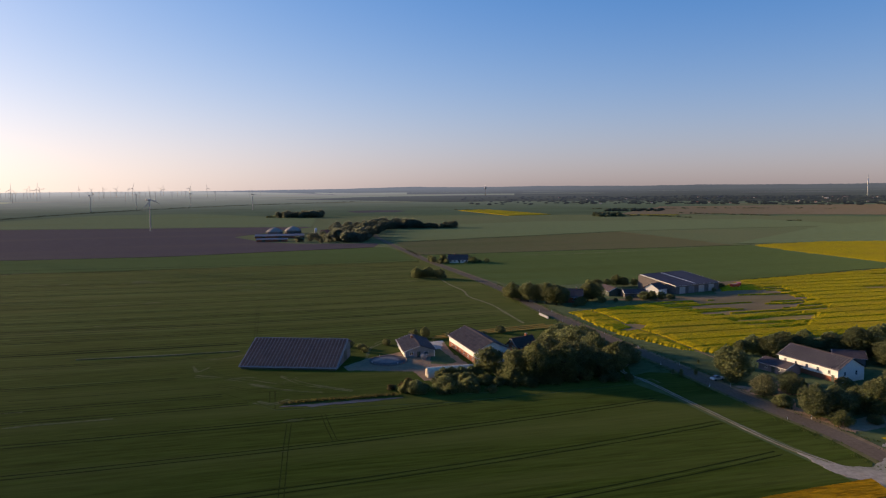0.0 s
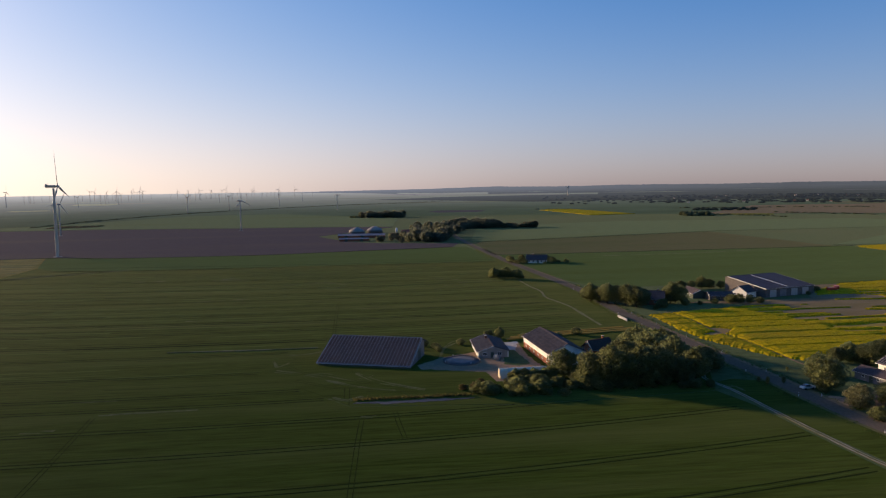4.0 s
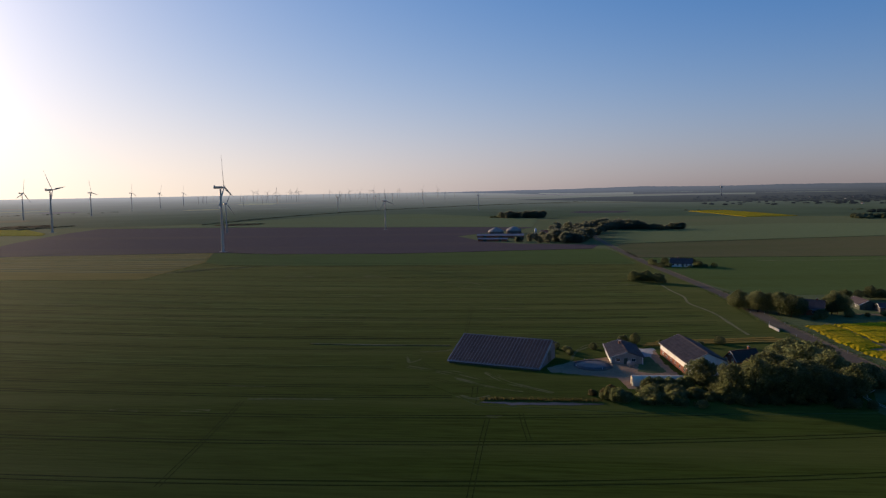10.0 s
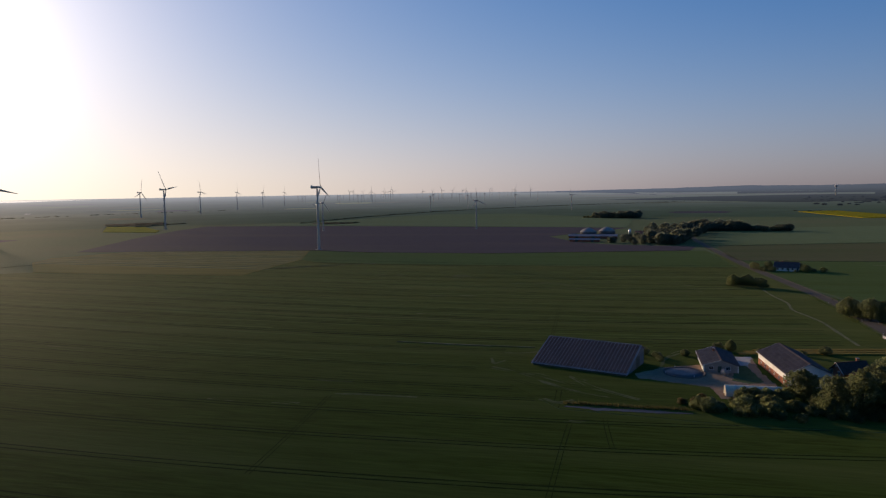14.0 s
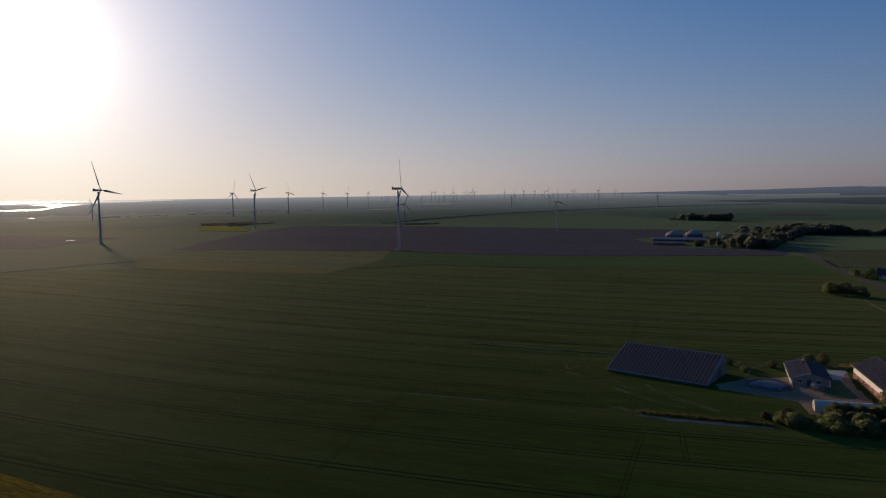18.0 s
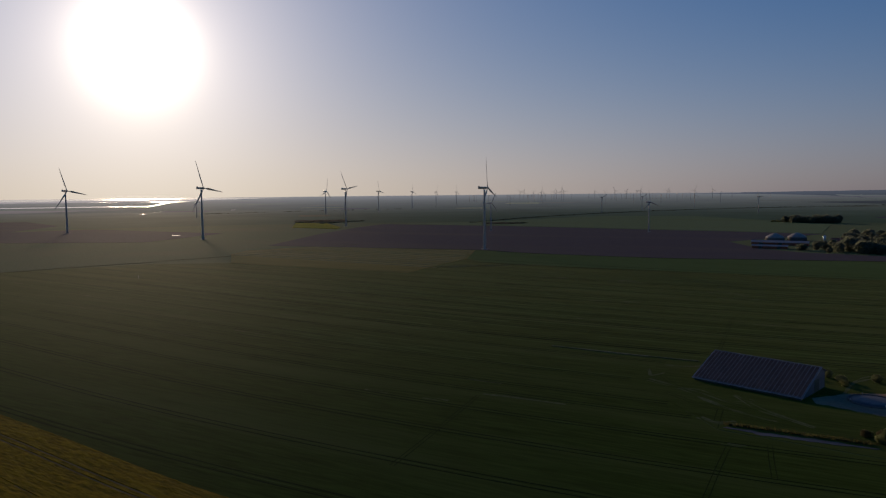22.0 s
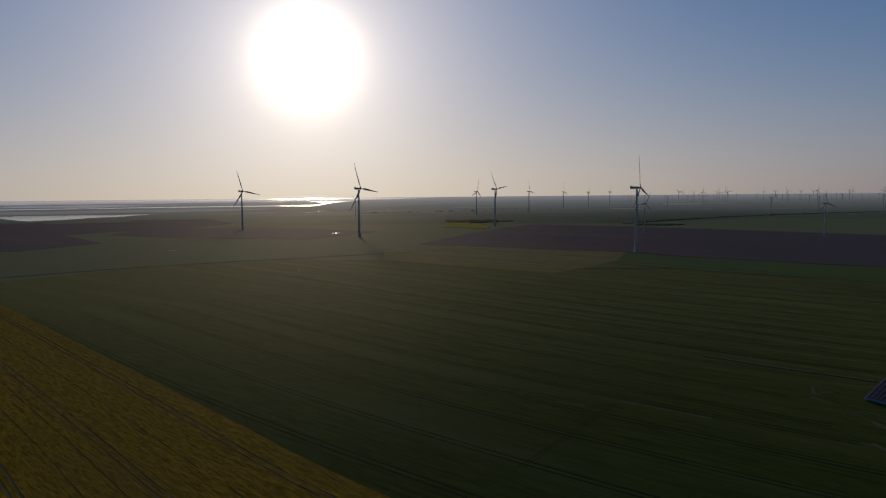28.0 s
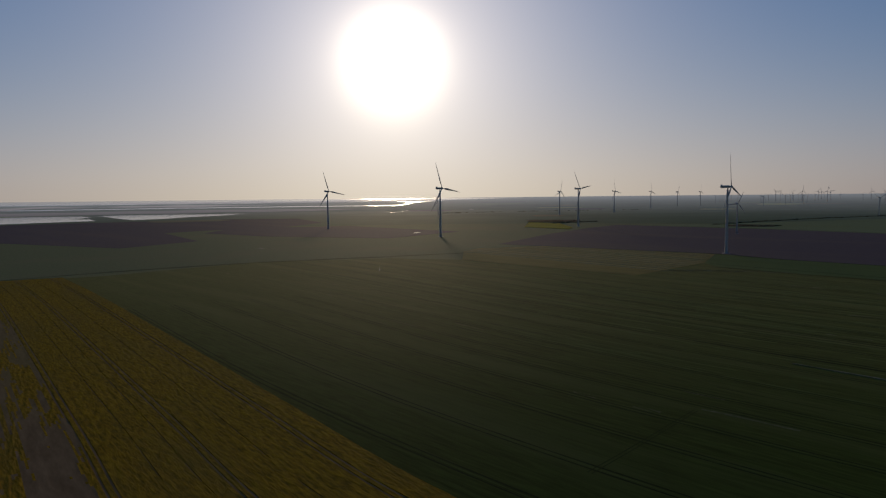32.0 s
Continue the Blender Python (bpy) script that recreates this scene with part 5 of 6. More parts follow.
# white tank beside the farmhouse
ball = new("water_tank")
tagged(ball, "small grey round water tank beside the farmhouse", "water tank")
ball.matrix_world = pose(-7.2, 234.6, 1.15, 90, 0, 30)
part("drum", lathe([(0.02, -1.3), (0.6, -1.2), (0.95, -0.9), (0.95, 0.9), (0.6, 1.2), (0.02, 1.3)], 20), "membrane", ball)
for bz in (-0.7, 0.7):
    part("cradle", boxed(-0.8, -1.15, bz - 0.1, 0.8, -0.7, bz + 0.1), "concrete", ball)
slab("lawn", [(-4.5, 229), (1, 227.5), (4.5, 231), (-1.5, 250), (-5.5, 249)], 0.085, "grass", "green lawn beside the white barn", "lawn")

# film tunnel
tun = new("film_tunnel")
tagged(tun, "white arched film tunnel standing among bushes", "tunnel")
tun.matrix_world = pose(-5.6, 213.0, 0, 0, 0, 14)
bm = bmesh.new()
N, LEN, R = 14, 15.5, 1.7
loops = []
for i in range(12):
    xx = LEN * i / 11
    loops.append([bm.verts.new((xx, -R * math.cos(math.pi * k / N) * (1 + 0.01 * (i % 2)), 1.75 * R * math.sin(math.pi * k / N) ** 0.85)) for k in range(N + 1)])
for a, b in zip(loops, loops[1:]):
    for k in range(N):
        bm.faces.new((a[k], a[k + 1], b[k + 1], b[k])).smooth = True
bm.faces.new(loops[-1])
part("film_cover", bm, "film", tun)
for i in range(0, 12, 2):
    bm = bmesh.new()
    xx = LEN * i / 11
    for k in range(N):
        p, q = [(-(R + 0.04) * math.cos(math.pi * j / N), 1.75 * (R + 0.04) * math.sin(math.pi * j / N) ** 0.85) for j in (k, k + 1)]
        vs = [bm.verts.new(c) for c in ((xx - 0.04, *p), (xx + 0.04, *p), (xx + 0.04, *q), (xx - 0.04, *q))]
        bm.faces.new(vs)
    part("hoop", bm, "alu", tun)
bm = bmesh.new()
wall_panel(bm, [(-0.02, -R * 0.97, 0), (-0.02, -0.35, 0), (-0.02, -0.35, 2.1), (-0.02, 0.35, 2.1), (-0.02, 0.35, 0), (-0.02, R * 0.97, 0)] + [(-0.02, R * 0.97 * math.cos(math.pi * k / N), 1.72 * R * math.sin(math.pi * k / N) ** 0.85) for k in range(1, N)], 0.05, Vector((1, 0, 0)))
part("end_wall", bm, "film", tun)


def tractor(x, y, turn, label):
    top = new("farm_trailer")
    tagged(top, label, "trailer")
    top.matrix_world = pose(x, y, 0, 0, 0, turn)
    part("body", boxed(-2.6, -1.2, 1.0, 2.6, 1.2, 2.5, bevel=0.06), "car_red", top)
    part("drawbar", boxed(2.6, -0.12, 0.85, 4.0, 0.12, 1.05), "alu", top)
    part("chassis", boxed(-2.5, -0.5, 0.75, 2.6, 0.5, 0.99), "dark_door", top)
    for wx in (-1.5, 1.3):
        for wy in (-1.15, 1.15):
            bm = lathe([(0.3, -0.18), (0.55, -0.18), (0.6, -0.1), (0.6, 0.1), (0.55, 0.18), (0.3, 0.18)], 18)
            bm.transform(pose(wx, wy, 0.6, 90, 0, 0))
            w = part("wheel", bm, "rubber", top)
            bm = lathe([(0.29, -0.12), (0.29, 0.12)], 14)
            bm.transform(pose(wx, wy, 0.6, 90, 0, 0))
            part("rim", bm, "alu", w)


tractor(171, 396, 20, "red farm trailer parked beside the machine hall")
tractor(176, 402, 70, "red farm trailer parked beside the machine hall")


def car(x, y, turn, label, paint="frame"):
    top = new("parked_car")
    tagged(top, label, "car")
    top.matrix_world = pose(x, y, 0, 0, 0, turn)
    bm = boxed(-2.1, -0.85, 0.35, 2.1, 0.85, 0.95, bevel=0.12)
    part("body", bm, paint, top)
    bm = bmesh.new()
    lo = [(-1.3, -0.78), (1.0, -0.78), (1.0, 0.78), (-1.3, 0.78)]
    hi = [(-0.9, -0.62), (0.35, -0.62), (0.35, 0.62), (-0.9, 0.62)]
    a = [bm.verts.new((*p, 0.95)) for p in lo]
    b = [bm.verts.new((*p, 1.45)) for p in hi]
    bm.faces.new(b)
    for i in range(4):
        bm.faces.new((a[i], a[(i + 1) % 4], b[(i + 1) % 4], b[i]))
    part("cabin", bm, "glass", top)
    for wx in (-1.3, 1.3):
        for wy in (-0.8, 0.8):
            bm = lathe([(0.2, -0.1), (0.32, -0.09), (0.32, 0.09), (0.2, 0.1)], 16)
            bm.transform(pose(wx, wy, 0.32, 90, 0, 0))
            part("wheel", bm, "rubber", top)


car(84.6, 206.5, 20, "white car parked at the end of the drive")

# a rail bridge over the ditch beside the road
cul = new("culvert_parapet")
tagged(cul, "pale concrete parapet where the road crosses a ditch", "parapet")
cul.matrix_world = pose(46.5, 312, 0, 0, 0, 105)
part("wall", boxed(-5, -0.2, 0, 5, 0.2, 0.9, bevel=0.04), "concrete", cul)
part("coping", boxed(-5.1, -0.28, 0.905, 5.1, 0.28, 1.05, bevel=0.03), "concrete", cul)

# reflector posts along the road
posts = None
for k in range(0, len(ROAD), 5):
    x, y = ROAD[k]
    if not 110 < y < 420:
        continue
    for off in (-3.1, 3.1):
        m = Matrix.Translation((x + off, y, 0.05))
        if posts is None:
            posts = new("road_post")
            tagged(posts, "white road post with a dark band on the verge", "road post", "road posts")
            posts.matrix_world = m
            part("post", boxed(-0.06, -0.05, 0, 0.06, 0.05, 1.0, bevel=0.015), "frame", posts)
            part("band", boxed(-0.065, -0.055, 0.72, 0.065, 0.055, 0.88), "rubber", posts)
        else:
            copy_thing(posts, m)

# water tower on the horizon
(mx, my, mz), ms = at(-3.6, 4700)
mast = new("radio_tower")
tagged(mast, "slim grey radio tower with a round head on the horizon", "tower")
mast.matrix_world = Matrix.Translation((mx, my, mz)) @ Matrix.Diagonal((ms, ms, ms, 1))
part("shaft", lathe([(3.2, 0), (2.2, 48)], 14), "concrete", mast)
part("head", lathe([(2.2, 48), (7.5, 52), (7.5, 60), (2.0, 63)], 16), "concrete", mast)
part("aerial", lathe([(0.8, 63), (0.4, 74)], 8), "alu", mast)

# slender mast behind the village
(mx, my, mz), ms = at(-31.9, 4300)
mast = new("transmitter_mast")
tagged(mast, "slender pale transmitter mast behind the village", "mast")
mast.matrix_world = Matrix.Translation((mx, my, mz)) @ Matrix.Diagonal((ms, ms, ms, 1))
part("shaft", lathe([(2.6, 0), (1.9, 70), (1.5, 98)], 14), "white_wall", mast)
part("platform", lathe([(3.4, 66), (3.6, 67), (3.6, 69), (3.2, 70)], 16), "concrete", mast)
part("aerial", lathe([(0.7, 98), (0.4, 112)], 8), "alu", mast)

# the small white spot in the wheat
lamp = new("marker_sign")
tagged(lamp, "small white marker sign standing in the wheat", "sign")
lamp.matrix_world = pose(-497, 242, 0, 0, 0, -28)
part("post", boxed(-0.06, -0.06, 0, 0.06, 0.06, 2.2), "alu", lamp)
part("plate", boxed(-0.9, -0.12, 1.4, 0.9, -0.065, 2.6, bevel=0.01), "frame", lamp)

# the village behind the fields
random.seed(5)
protos = []
for k, (L, W, e, r, roofm) in enumerate(((14, 9, 3.0, 7.0, "red_roof"), (18, 10, 3.4, 7.6, "roof_tile"), (12, 9, 5.2, 8.8, "red_roof"), (26, 13, 4.4, 8.0, "sheet_roof"))):
    top = new("village_house")
    tagged(top, ("small pale house with a red roof in the village", "pale house with a dark roof in the village", "tall pale house with a red roof in the village", "long pale hall with a grey roof in the village")[k], "house", "village houses")
    bm = boxed(-L / 2, -W / 2, -0.1, L / 2, W / 2, e)
    part("wall", bm, "concrete", top)
    for gx in (-L / 2, L / 2 - 0.3):
        part("gable", wall_panel(bmesh.new(), [(gx, -W / 2, e + 0.003), (gx, W / 2, e + 0.003), (gx, 0, r)], 0.3, Vector((1, 0, 0))), "concrete", top)
    for sgn in (-1, 1):
        part("roof", roof_slab((-L / 2 - 0.5, sgn * (W / 2 + 0.5), e - 0.4), (L / 2 + 0.5, sgn * (W / 2 + 0.5), e - 0.4), (L / 2 + 0.5, sgn * 0.002, r), (-L / 2 - 0.5, sgn * 0.002, r)), roofm, top)
    for i in range(3):
        part("window", boxed(-L / 3 + i * L / 3 - 0.6, -W / 2 - 0.05, 1.0, -L / 3 + i * L / 3 + 0.6, -W / 2 - 0.005, 2.3), "glass", top)
    protos.append(top)
spots = []
while len(spots) < 80:
    az = random.triangular(-40, -9, -30)
    d = random.uniform(2400, 3900)
    spots.append((az, d))
for k, (az, d) in enumerate(spots):
    (x, y, z), s = at(az, d)
    m = Matrix.Translation((x, y, z)) @ pose(0, 0, 0, 0, 0, random.uniform(0, 180)) @ Matrix.Diagonal((0.8 * s, 0.8 * s, 0.8 * s, 1))
    if k < 4:
        protos[k].matrix_world = m
    else:
        copy_thing(protos[k % 4 if k % 9 == 3 or k % 4 < 3 else 0], m)

# ---- trees ----
rng = np.random.default_rng(7)


def leaves(height, spread, count, size, low=0.18, lean=0.0, top=0.45):
    """Leaf clumps through an uneven crown: lobes at several scales, gaps between them, a ragged outline.
    low: where the crown begins; top: how high it is widest, as shares of the height."""
    seed = rng.uniform(0, 90, 3)
    p = []
    while len(p) < count:
        u, a, q = rng.uniform(low, 1.0), rng.uniform(0, 2 * math.pi), rng.uniform(0.05, 1.0) ** 0.42
        w = (u - low) / (top - low) if u < top else (1 - u) / (1 - top)
        wide = spread * (0.46 + 0.54 * math.sin(min(w, 1.0) * math.pi / 2) ** 0.8) * (1 if u < 0.94 else 0.6)
        lobe = noise.noise((1.3 * math.cos(a) + seed[0], 1.3 * math.sin(a) + seed[1], 3.2 * u + seed[2]))
        r = wide * q * (1 + 0.45 * lobe)
        x, y, z = lean * u + r * math.cos(a), r * math.sin(a), height * u * (1 + 0.16 * noise.noise((a + seed[0], seed[1], q * 2)))
        gap = noise.noise((x * 0.55 + seed[1], y * 0.55 + seed[2], z * 0.55)) + 0.5 * noise.noise((x * 1.5, y * 1.5 + seed[0], z * 1.5))
        if gap > -0.18 - 0.25 * (1 - q) and z > 0.3:
            p.append((x, y, z))
    p = np.array(p)
    n = len(p)
    a = rng.normal(size=(n, 3))
    a /= np.linalg.norm(a, axis=1)[:, None]
    b = np.cross(a, rng.normal(size=(n, 3)))
    b /= np.linalg.norm(b, axis=1)[:, None]
    s = size * rng.uniform(0.5, 1.4, n)[:, None]
    fold = np.cross(a, b) * s * 0.25
    v = np.stack([p - a * s * 0.6, p + b * s * 0.42 + fold, p + a * s * 0.6, p - b * s * 0.42 + fold], 1).reshape(-1, 3)
    f = np.arange(4 * n).reshape(-1, 4)
    tri = np.concatenate([f[:, [0, 1, 2]], f[:, [0, 2, 3]]])
    return v.tolist(), tri.tolist()


def limb(bm, p, q, r0, r1, seg=7):
    p, q = Vector(p), Vector(q)
    rot = (q - p).to_track_quat('Z', 'Y').to_matrix()
    a, b = [], []
    for i in range(seg):
        w = Vector((math.cos(2 * math.pi * i / seg), math.sin(2 * math.pi * i / seg), 0))
        a.append(bm.verts.new(p + rot @ (w * r0)))
        b.append(bm.verts.new(q + rot @ (w * r1)))
    for i in range(seg):
        bm.faces.new((a[i], a[(i + 1) % seg], b[(i + 1) % seg], b[i]))


def make_tree(height, spread, leaf, count, label, name="tree", category="tree", lean=0.0, bush=False, size=0.5, low=0.14, top=0.45):
    """A tree at the origin: a tapered trunk with limbs and a crown of leaf clumps."""
    root = new(name)
    tagged(root, label, category)
    bm = bmesh.new()
    trunk_h = height * (0.16 if bush else 0.5)
    r = 0.022 * height
    limb(bm, (0, 0, -0.2), (lean * 0.4, 0, trunk_h * 0.5), r, r * 0.75)
    limb(bm, (lean * 0.4, 0, trunk_h * 0.5), (lean * 0.7, 0, trunk_h), r * 0.75, r * 0.5)
    k = 12 if not bush else 7
    for i in range(k):
        a = 2 * math.pi * i / k + rng.uniform(-0.4, 0.4)
        rad = spread * rng.uniform(0.25, 0.6)
        h = height * (rng.uniform(0.3, 0.85) if not bush else rng.uniform(0.2, 0.7))
        limb(bm, (lean * 0.7, 0, trunk_h * rng.uniform(0.55, 0.98)), (rad * math.cos(a), rad * math.sin(a), h), r * 0.35, r * 0.08, 5)
    part("trunk", bm, "bark", root)
    v, f = leaves(height, spread, count, size, 0.06 if bush else low, lean, top)
    raw("crown", v, f, leaf, root)
    return root


TREES = {
    "oak": [make_tree(13, 5.4, "leaf", 5200, "broad dark green tree in full leaf beside the farm"), make_tree(15, 5.0, "leaf", 5200, "tall dark green tree in full leaf beside the farm", lean=0.6, top=0.6), make_tree(11, 4.6, "leaf", 4200, "round dark green tree in full leaf", lean=-0.4)],
    "olive": [make_tree(14, 5.2, "leaf_olive", 5000, "tall tree with fresh olive green spring leaves", top=0.55), make_tree(10, 4.2, "leaf_olive", 3800, "tree with fresh olive green spring leaves")],
    "blossom": [make_tree(7, 3.4, "leaf_blossom", 3600, "small pale blossoming tree beside the drive", size=0.36)],
    "bush": [make_tree(4.5, 2.7, "leaf", 2200, "dense dark green bush", "bush", "bush", bush=True, size=0.36), make_tree(3.6, 2.4, "leaf_olive", 1800, "loose olive green bush", "bush", "bush", bush=True, size=0.34)],
    "poplar": [make_tree(11, 2.3, "leaf_olive", 2600, "narrow upright tree with thin spring leaves", size=0.38, top=0.35)],
    "scrub": [make_tree(2.8, 1.9, "leaf_scrub", 1300, "low reddish brown scrub bush", "bush", "bush", bush=True, size=0.3)],
    # far trees wear the leaf colour with haze mixed in
    "far": [make_tree(12, 5.6, "leaf_hazed", 950, "dark green tree in full leaf, far off", size=1.3, low=0.05), make_tree(11, 5.2, "leaf_hazed", 950, "tree with olive green spring leaves, far off", size=1.3, low=0.05)],
}
PLACED = set()


def plant(kind, x, y, height=None, n=0):
    proto = TREES[kind][n % len(TREES[kind])]
    nominal = max(v.co.z for c in proto.children if c.name.startswith("crown") for v in c.data.vertices)
    s = (height or nominal) / nominal
    wide = s * random.uniform(*{"bush": (0.9, 1.2), "scrub": (0.9, 1.2), "far": (0.95, 1.25)}.get(kind, (1.05, 1.35)))
    m = Matrix.Translation((x, y, 0)) @ pose(0, 0, 0, 0, 0, random.uniform(0, 360)) @ Matrix.Diagonal((wide, wide, s, 1))
    if proto.name in PLACED:
        copy_thing(proto, m)
    else:
        PLACED.add(proto.name)
        proto.matrix_world = m


random.seed(11)
# the dark belt along the wheat south of the farm
for i in range(11):
    plant("bush" if i % 3 else "poplar", -11 + i * 2.6 + random.uniform(-0.8, 0.8), 194.5 + 0.1 * i + random.uniform(-1, 1.5), random.uniform(2.8, 4.6), i)
for i in range(46):
    bx = random.uniform(-13, 40)
    plant("poplar" if i % 5 in (0, 2) else "bush", bx, 197 + 0.12 * (bx + 20) + random.uniform(-2.5, 5.5 if bx > -8 else 1), random.uniform(2.6, 5.2) * (0.75 if bx < -4 else 1.0), i)
for i in range(9):
    plant("bush", -3 + i * 2.6 + random.uniform(-1, 1), 205 + random.uniform(-4, 2.0), random.uniform(2.0, 3.4), i)
for x, y, h, k, n in ((15, 212, 10.5, "oak", 2), (22, 205, 11, "oak", 0), (28.5, 203, 14, "olive", 0), (33, 210, 15, "oak", 1), (37, 204, 16, "olive", 0), (43, 206, 16, "oak", 1), (49, 208, 14, "oak", 0), (55, 212, 13, "olive", 0),
                      (60, 222, 11, "oak", 2), (41, 216, 15, "oak", 0), (50, 220, 13, "olive", 1), (35, 222, 13, "oak", 1), (45, 230, 12, "olive", 1), (55, 231, 10, "oak", 2), (28, 214, 12, "oak", 2), (38, 238, 12, "olive", 0), (46, 242, 10, "oak", 2), (52, 246, 9, "olive", 1), (57, 240, 8, "bush", 0), (62, 232, 7, "bush", 1), (65, 225, 6, "bush", 0), (24, 218, 9, "oak", 2), (18, 206, 7, "bush", 0), (44, 255, 8, "olive", 1)):
    plant(k, x, y + 3, h * 0.94, n)
for i in range(10):
    plant("bush", -1.8 + i * 1.4 + random.uniform(-0.4, 0.4), 210.0 + 0.35 * i + random.uniform(-0.4, 0.4), random.uniform(3.7, 4.3), i)
for i in range(10):
    plant("scrub", random.uniform(-17, -8), random.uniform(198.5, 203), random.uniform(1.6, 2.8), i)
for i in range(7):
    plant("poplar", random.uniform(-15, -9), random.uniform(197.5, 203), random.uniform(3.0, 5.2), i)
for i in range(14):
    plant("bush", 18 + i * 3.0 + random.uniform(-1, 1), 203.5 + 0.25 * i + random.uniform(-1.5, 2), random.uniform(2.2, 4.2), i)
for x, y, h, k in ((-35.5, 254, 5, "bush"), (-22, 257, 4.5, "bush"), (-7.5, 268, 6, "olive"), (23.3, 277, 6, "bush"), (-29, 246, 4, "bush"), (-31, 251, 4, "bush"), (-12, 270, 6, "bush"), (-40, 250, 3, "bush"), (2, 270, 4, "bush"), (16, 272, 4, "bush")):
    plant(k, x, y, h)
# round the white house
for x, y, h, k, n in ((90, 206.5, 9.5, "olive", 1), (80, 212, 6, "poplar", 0), (75, 211, 6.5, "poplar", 0), (73, 213, 5, "poplar", 0), (91, 189, 7, "blossom", 0), (96, 172, 13, "oak", 0), (101, 171, 10, "oak", 2), (107, 174, 9, "oak", 0), (113, 172, 10, "olive", 1), (119, 178, 10, "oak", 2), (126, 184, 11, "oak", 1)):
    plant(k, x, y, h, n)
for x, y, h, k, n in ((102, 197, 7, "oak", 2), (94, 222, 7, "olive", 1), (106, 238, 8, "oak", 0), (114, 236, 9, "oak", 2), (120, 236, 11, "oak", 1), (128, 238, 11, "olive", 0), (136, 236, 12, "oak", 0), (143, 232, 14, "oak", 1), (150, 230, 15, "olive", 0), (158, 228, 15, "oak", 0), (147, 220, 12, "oak", 2)):
    plant(k, x, y, h, n)
for x, y, h, k, n in ((134, 196, 9, "oak", 2), (141, 205, 11, "oak", 0), (133, 186, 8, "bush", 0), (108, 166, 5, "bush", 0), (99, 165, 4.5, "bush", 1), (121, 170, 6, "bush", 0), (92, 180, 4, "bush", 1), (98, 203, 4, "bush", 0), (100, 191, 8, "oak", 2), (95, 194, 6, "bush", 0), (118, 196, 4, "bush", 1), (88, 203, 5, "bush", 0), (86, 226, 4, "poplar", 0), (150, 210, 12, "oak", 1), (160, 215, 13, "oak", 2)):
    plant(k, x, y, h, n)
for i in range(16):
    bx = 96 + 2.6 * i
    plant("bush" if i % 3 else "olive", bx, 172 + 0.45 * (bx - 96) + random.uniform(-3, 3), random.uniform(4.5, 7.5), i)
for i in range(12):
    plant("bush" if i % 2 else "oak", 106 + 4.6 * i + random.uniform(-1, 1), 235 + random.uniform(-2, 5), random.uniform(6, 9.5), i)
# the hall farm
for x, y, h, k, n in ((41, 357, 11, "oak", 0), (44.5, 353, 13, "oak", 1), (48.5, 351, 12, "olive", 0), (53, 348, 14, "oak", 1), (57.5, 343.5, 13.5, "oak", 2), (61, 347, 11, "oak", 1), (76, 354.5, 12, "oak", 1), (79, 357, 10, "olive", 1), (37, 361, 9, "olive", 1),
                      (92, 403, 7, "oak", 2), (98, 405, 7.5, "oak", 0), (104, 406, 7, "olive", 1), (109, 407, 7.5, "oak", 2), (115, 407, 7, "oak", 0), (86, 400, 6.5, "olive", 0)):
    plant(k, x, y, h, n)
for x, y, h, k, n in ((106.4, 357, 5, "bush", 1), (110.3, 355.5, 6.5, "oak", 2), (115.2, 355.5, 7, "oak", 0), (120.5, 357, 5.5, "bush", 0), (66, 338, 4, "bush", 0), (70, 342, 5, "bush", 1), (82, 349, 4, "bush", 1), (90, 352, 3.5, "bush", 0), (98, 355, 3, "bush", 1), (154, 384, 4, "bush", 0), (164, 398, 5, "bush", 0)):
    plant(k, x, y, h, n)
# the house down the road, and the thicket before it
for i in range(9):
    plant("bush" if i in (0, 8) else ("oak", "olive", "poplar")[i % 3], -20 + i * 2.6, 452 - 0.6 * i + random.uniform(-3, 5), 4 + 6 * math.sin(math.pi * (i + 0.5) / 9) * random.uniform(0.8, 1.2), i)
for x, y, h, k, n in ((-8, 545, 8, "oak", 0), (-4, 541, 6, "bush", 0), (-10, 552, 7, "oak", 2), (24, 540, 6, "bush", 1), (29, 542, 5, "bush", 0), (8, 556, 8, "oak", 1), (20, 554, 7, "oak", 2), (35, 543, 4, "bush", 1), (-2, 536, 5, "bush", 0), (3, 538, 4, "bush", 1), (18, 537, 3.5, "bush", 0), (0, 548, 8, "oak", 1)):
    plant(k, x, y, h, n)
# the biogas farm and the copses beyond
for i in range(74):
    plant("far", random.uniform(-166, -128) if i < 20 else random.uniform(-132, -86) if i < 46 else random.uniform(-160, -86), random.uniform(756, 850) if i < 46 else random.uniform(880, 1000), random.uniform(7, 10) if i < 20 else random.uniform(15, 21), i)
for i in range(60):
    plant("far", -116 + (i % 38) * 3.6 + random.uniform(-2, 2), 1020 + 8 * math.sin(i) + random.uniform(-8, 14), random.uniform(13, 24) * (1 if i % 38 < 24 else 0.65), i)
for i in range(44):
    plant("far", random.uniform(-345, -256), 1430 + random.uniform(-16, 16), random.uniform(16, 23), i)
for i in range(14):
    plant("bush", -372 + 3.4 * i, 1440 + random.uniform(-5, 5), random.uniform(4, 6), i)

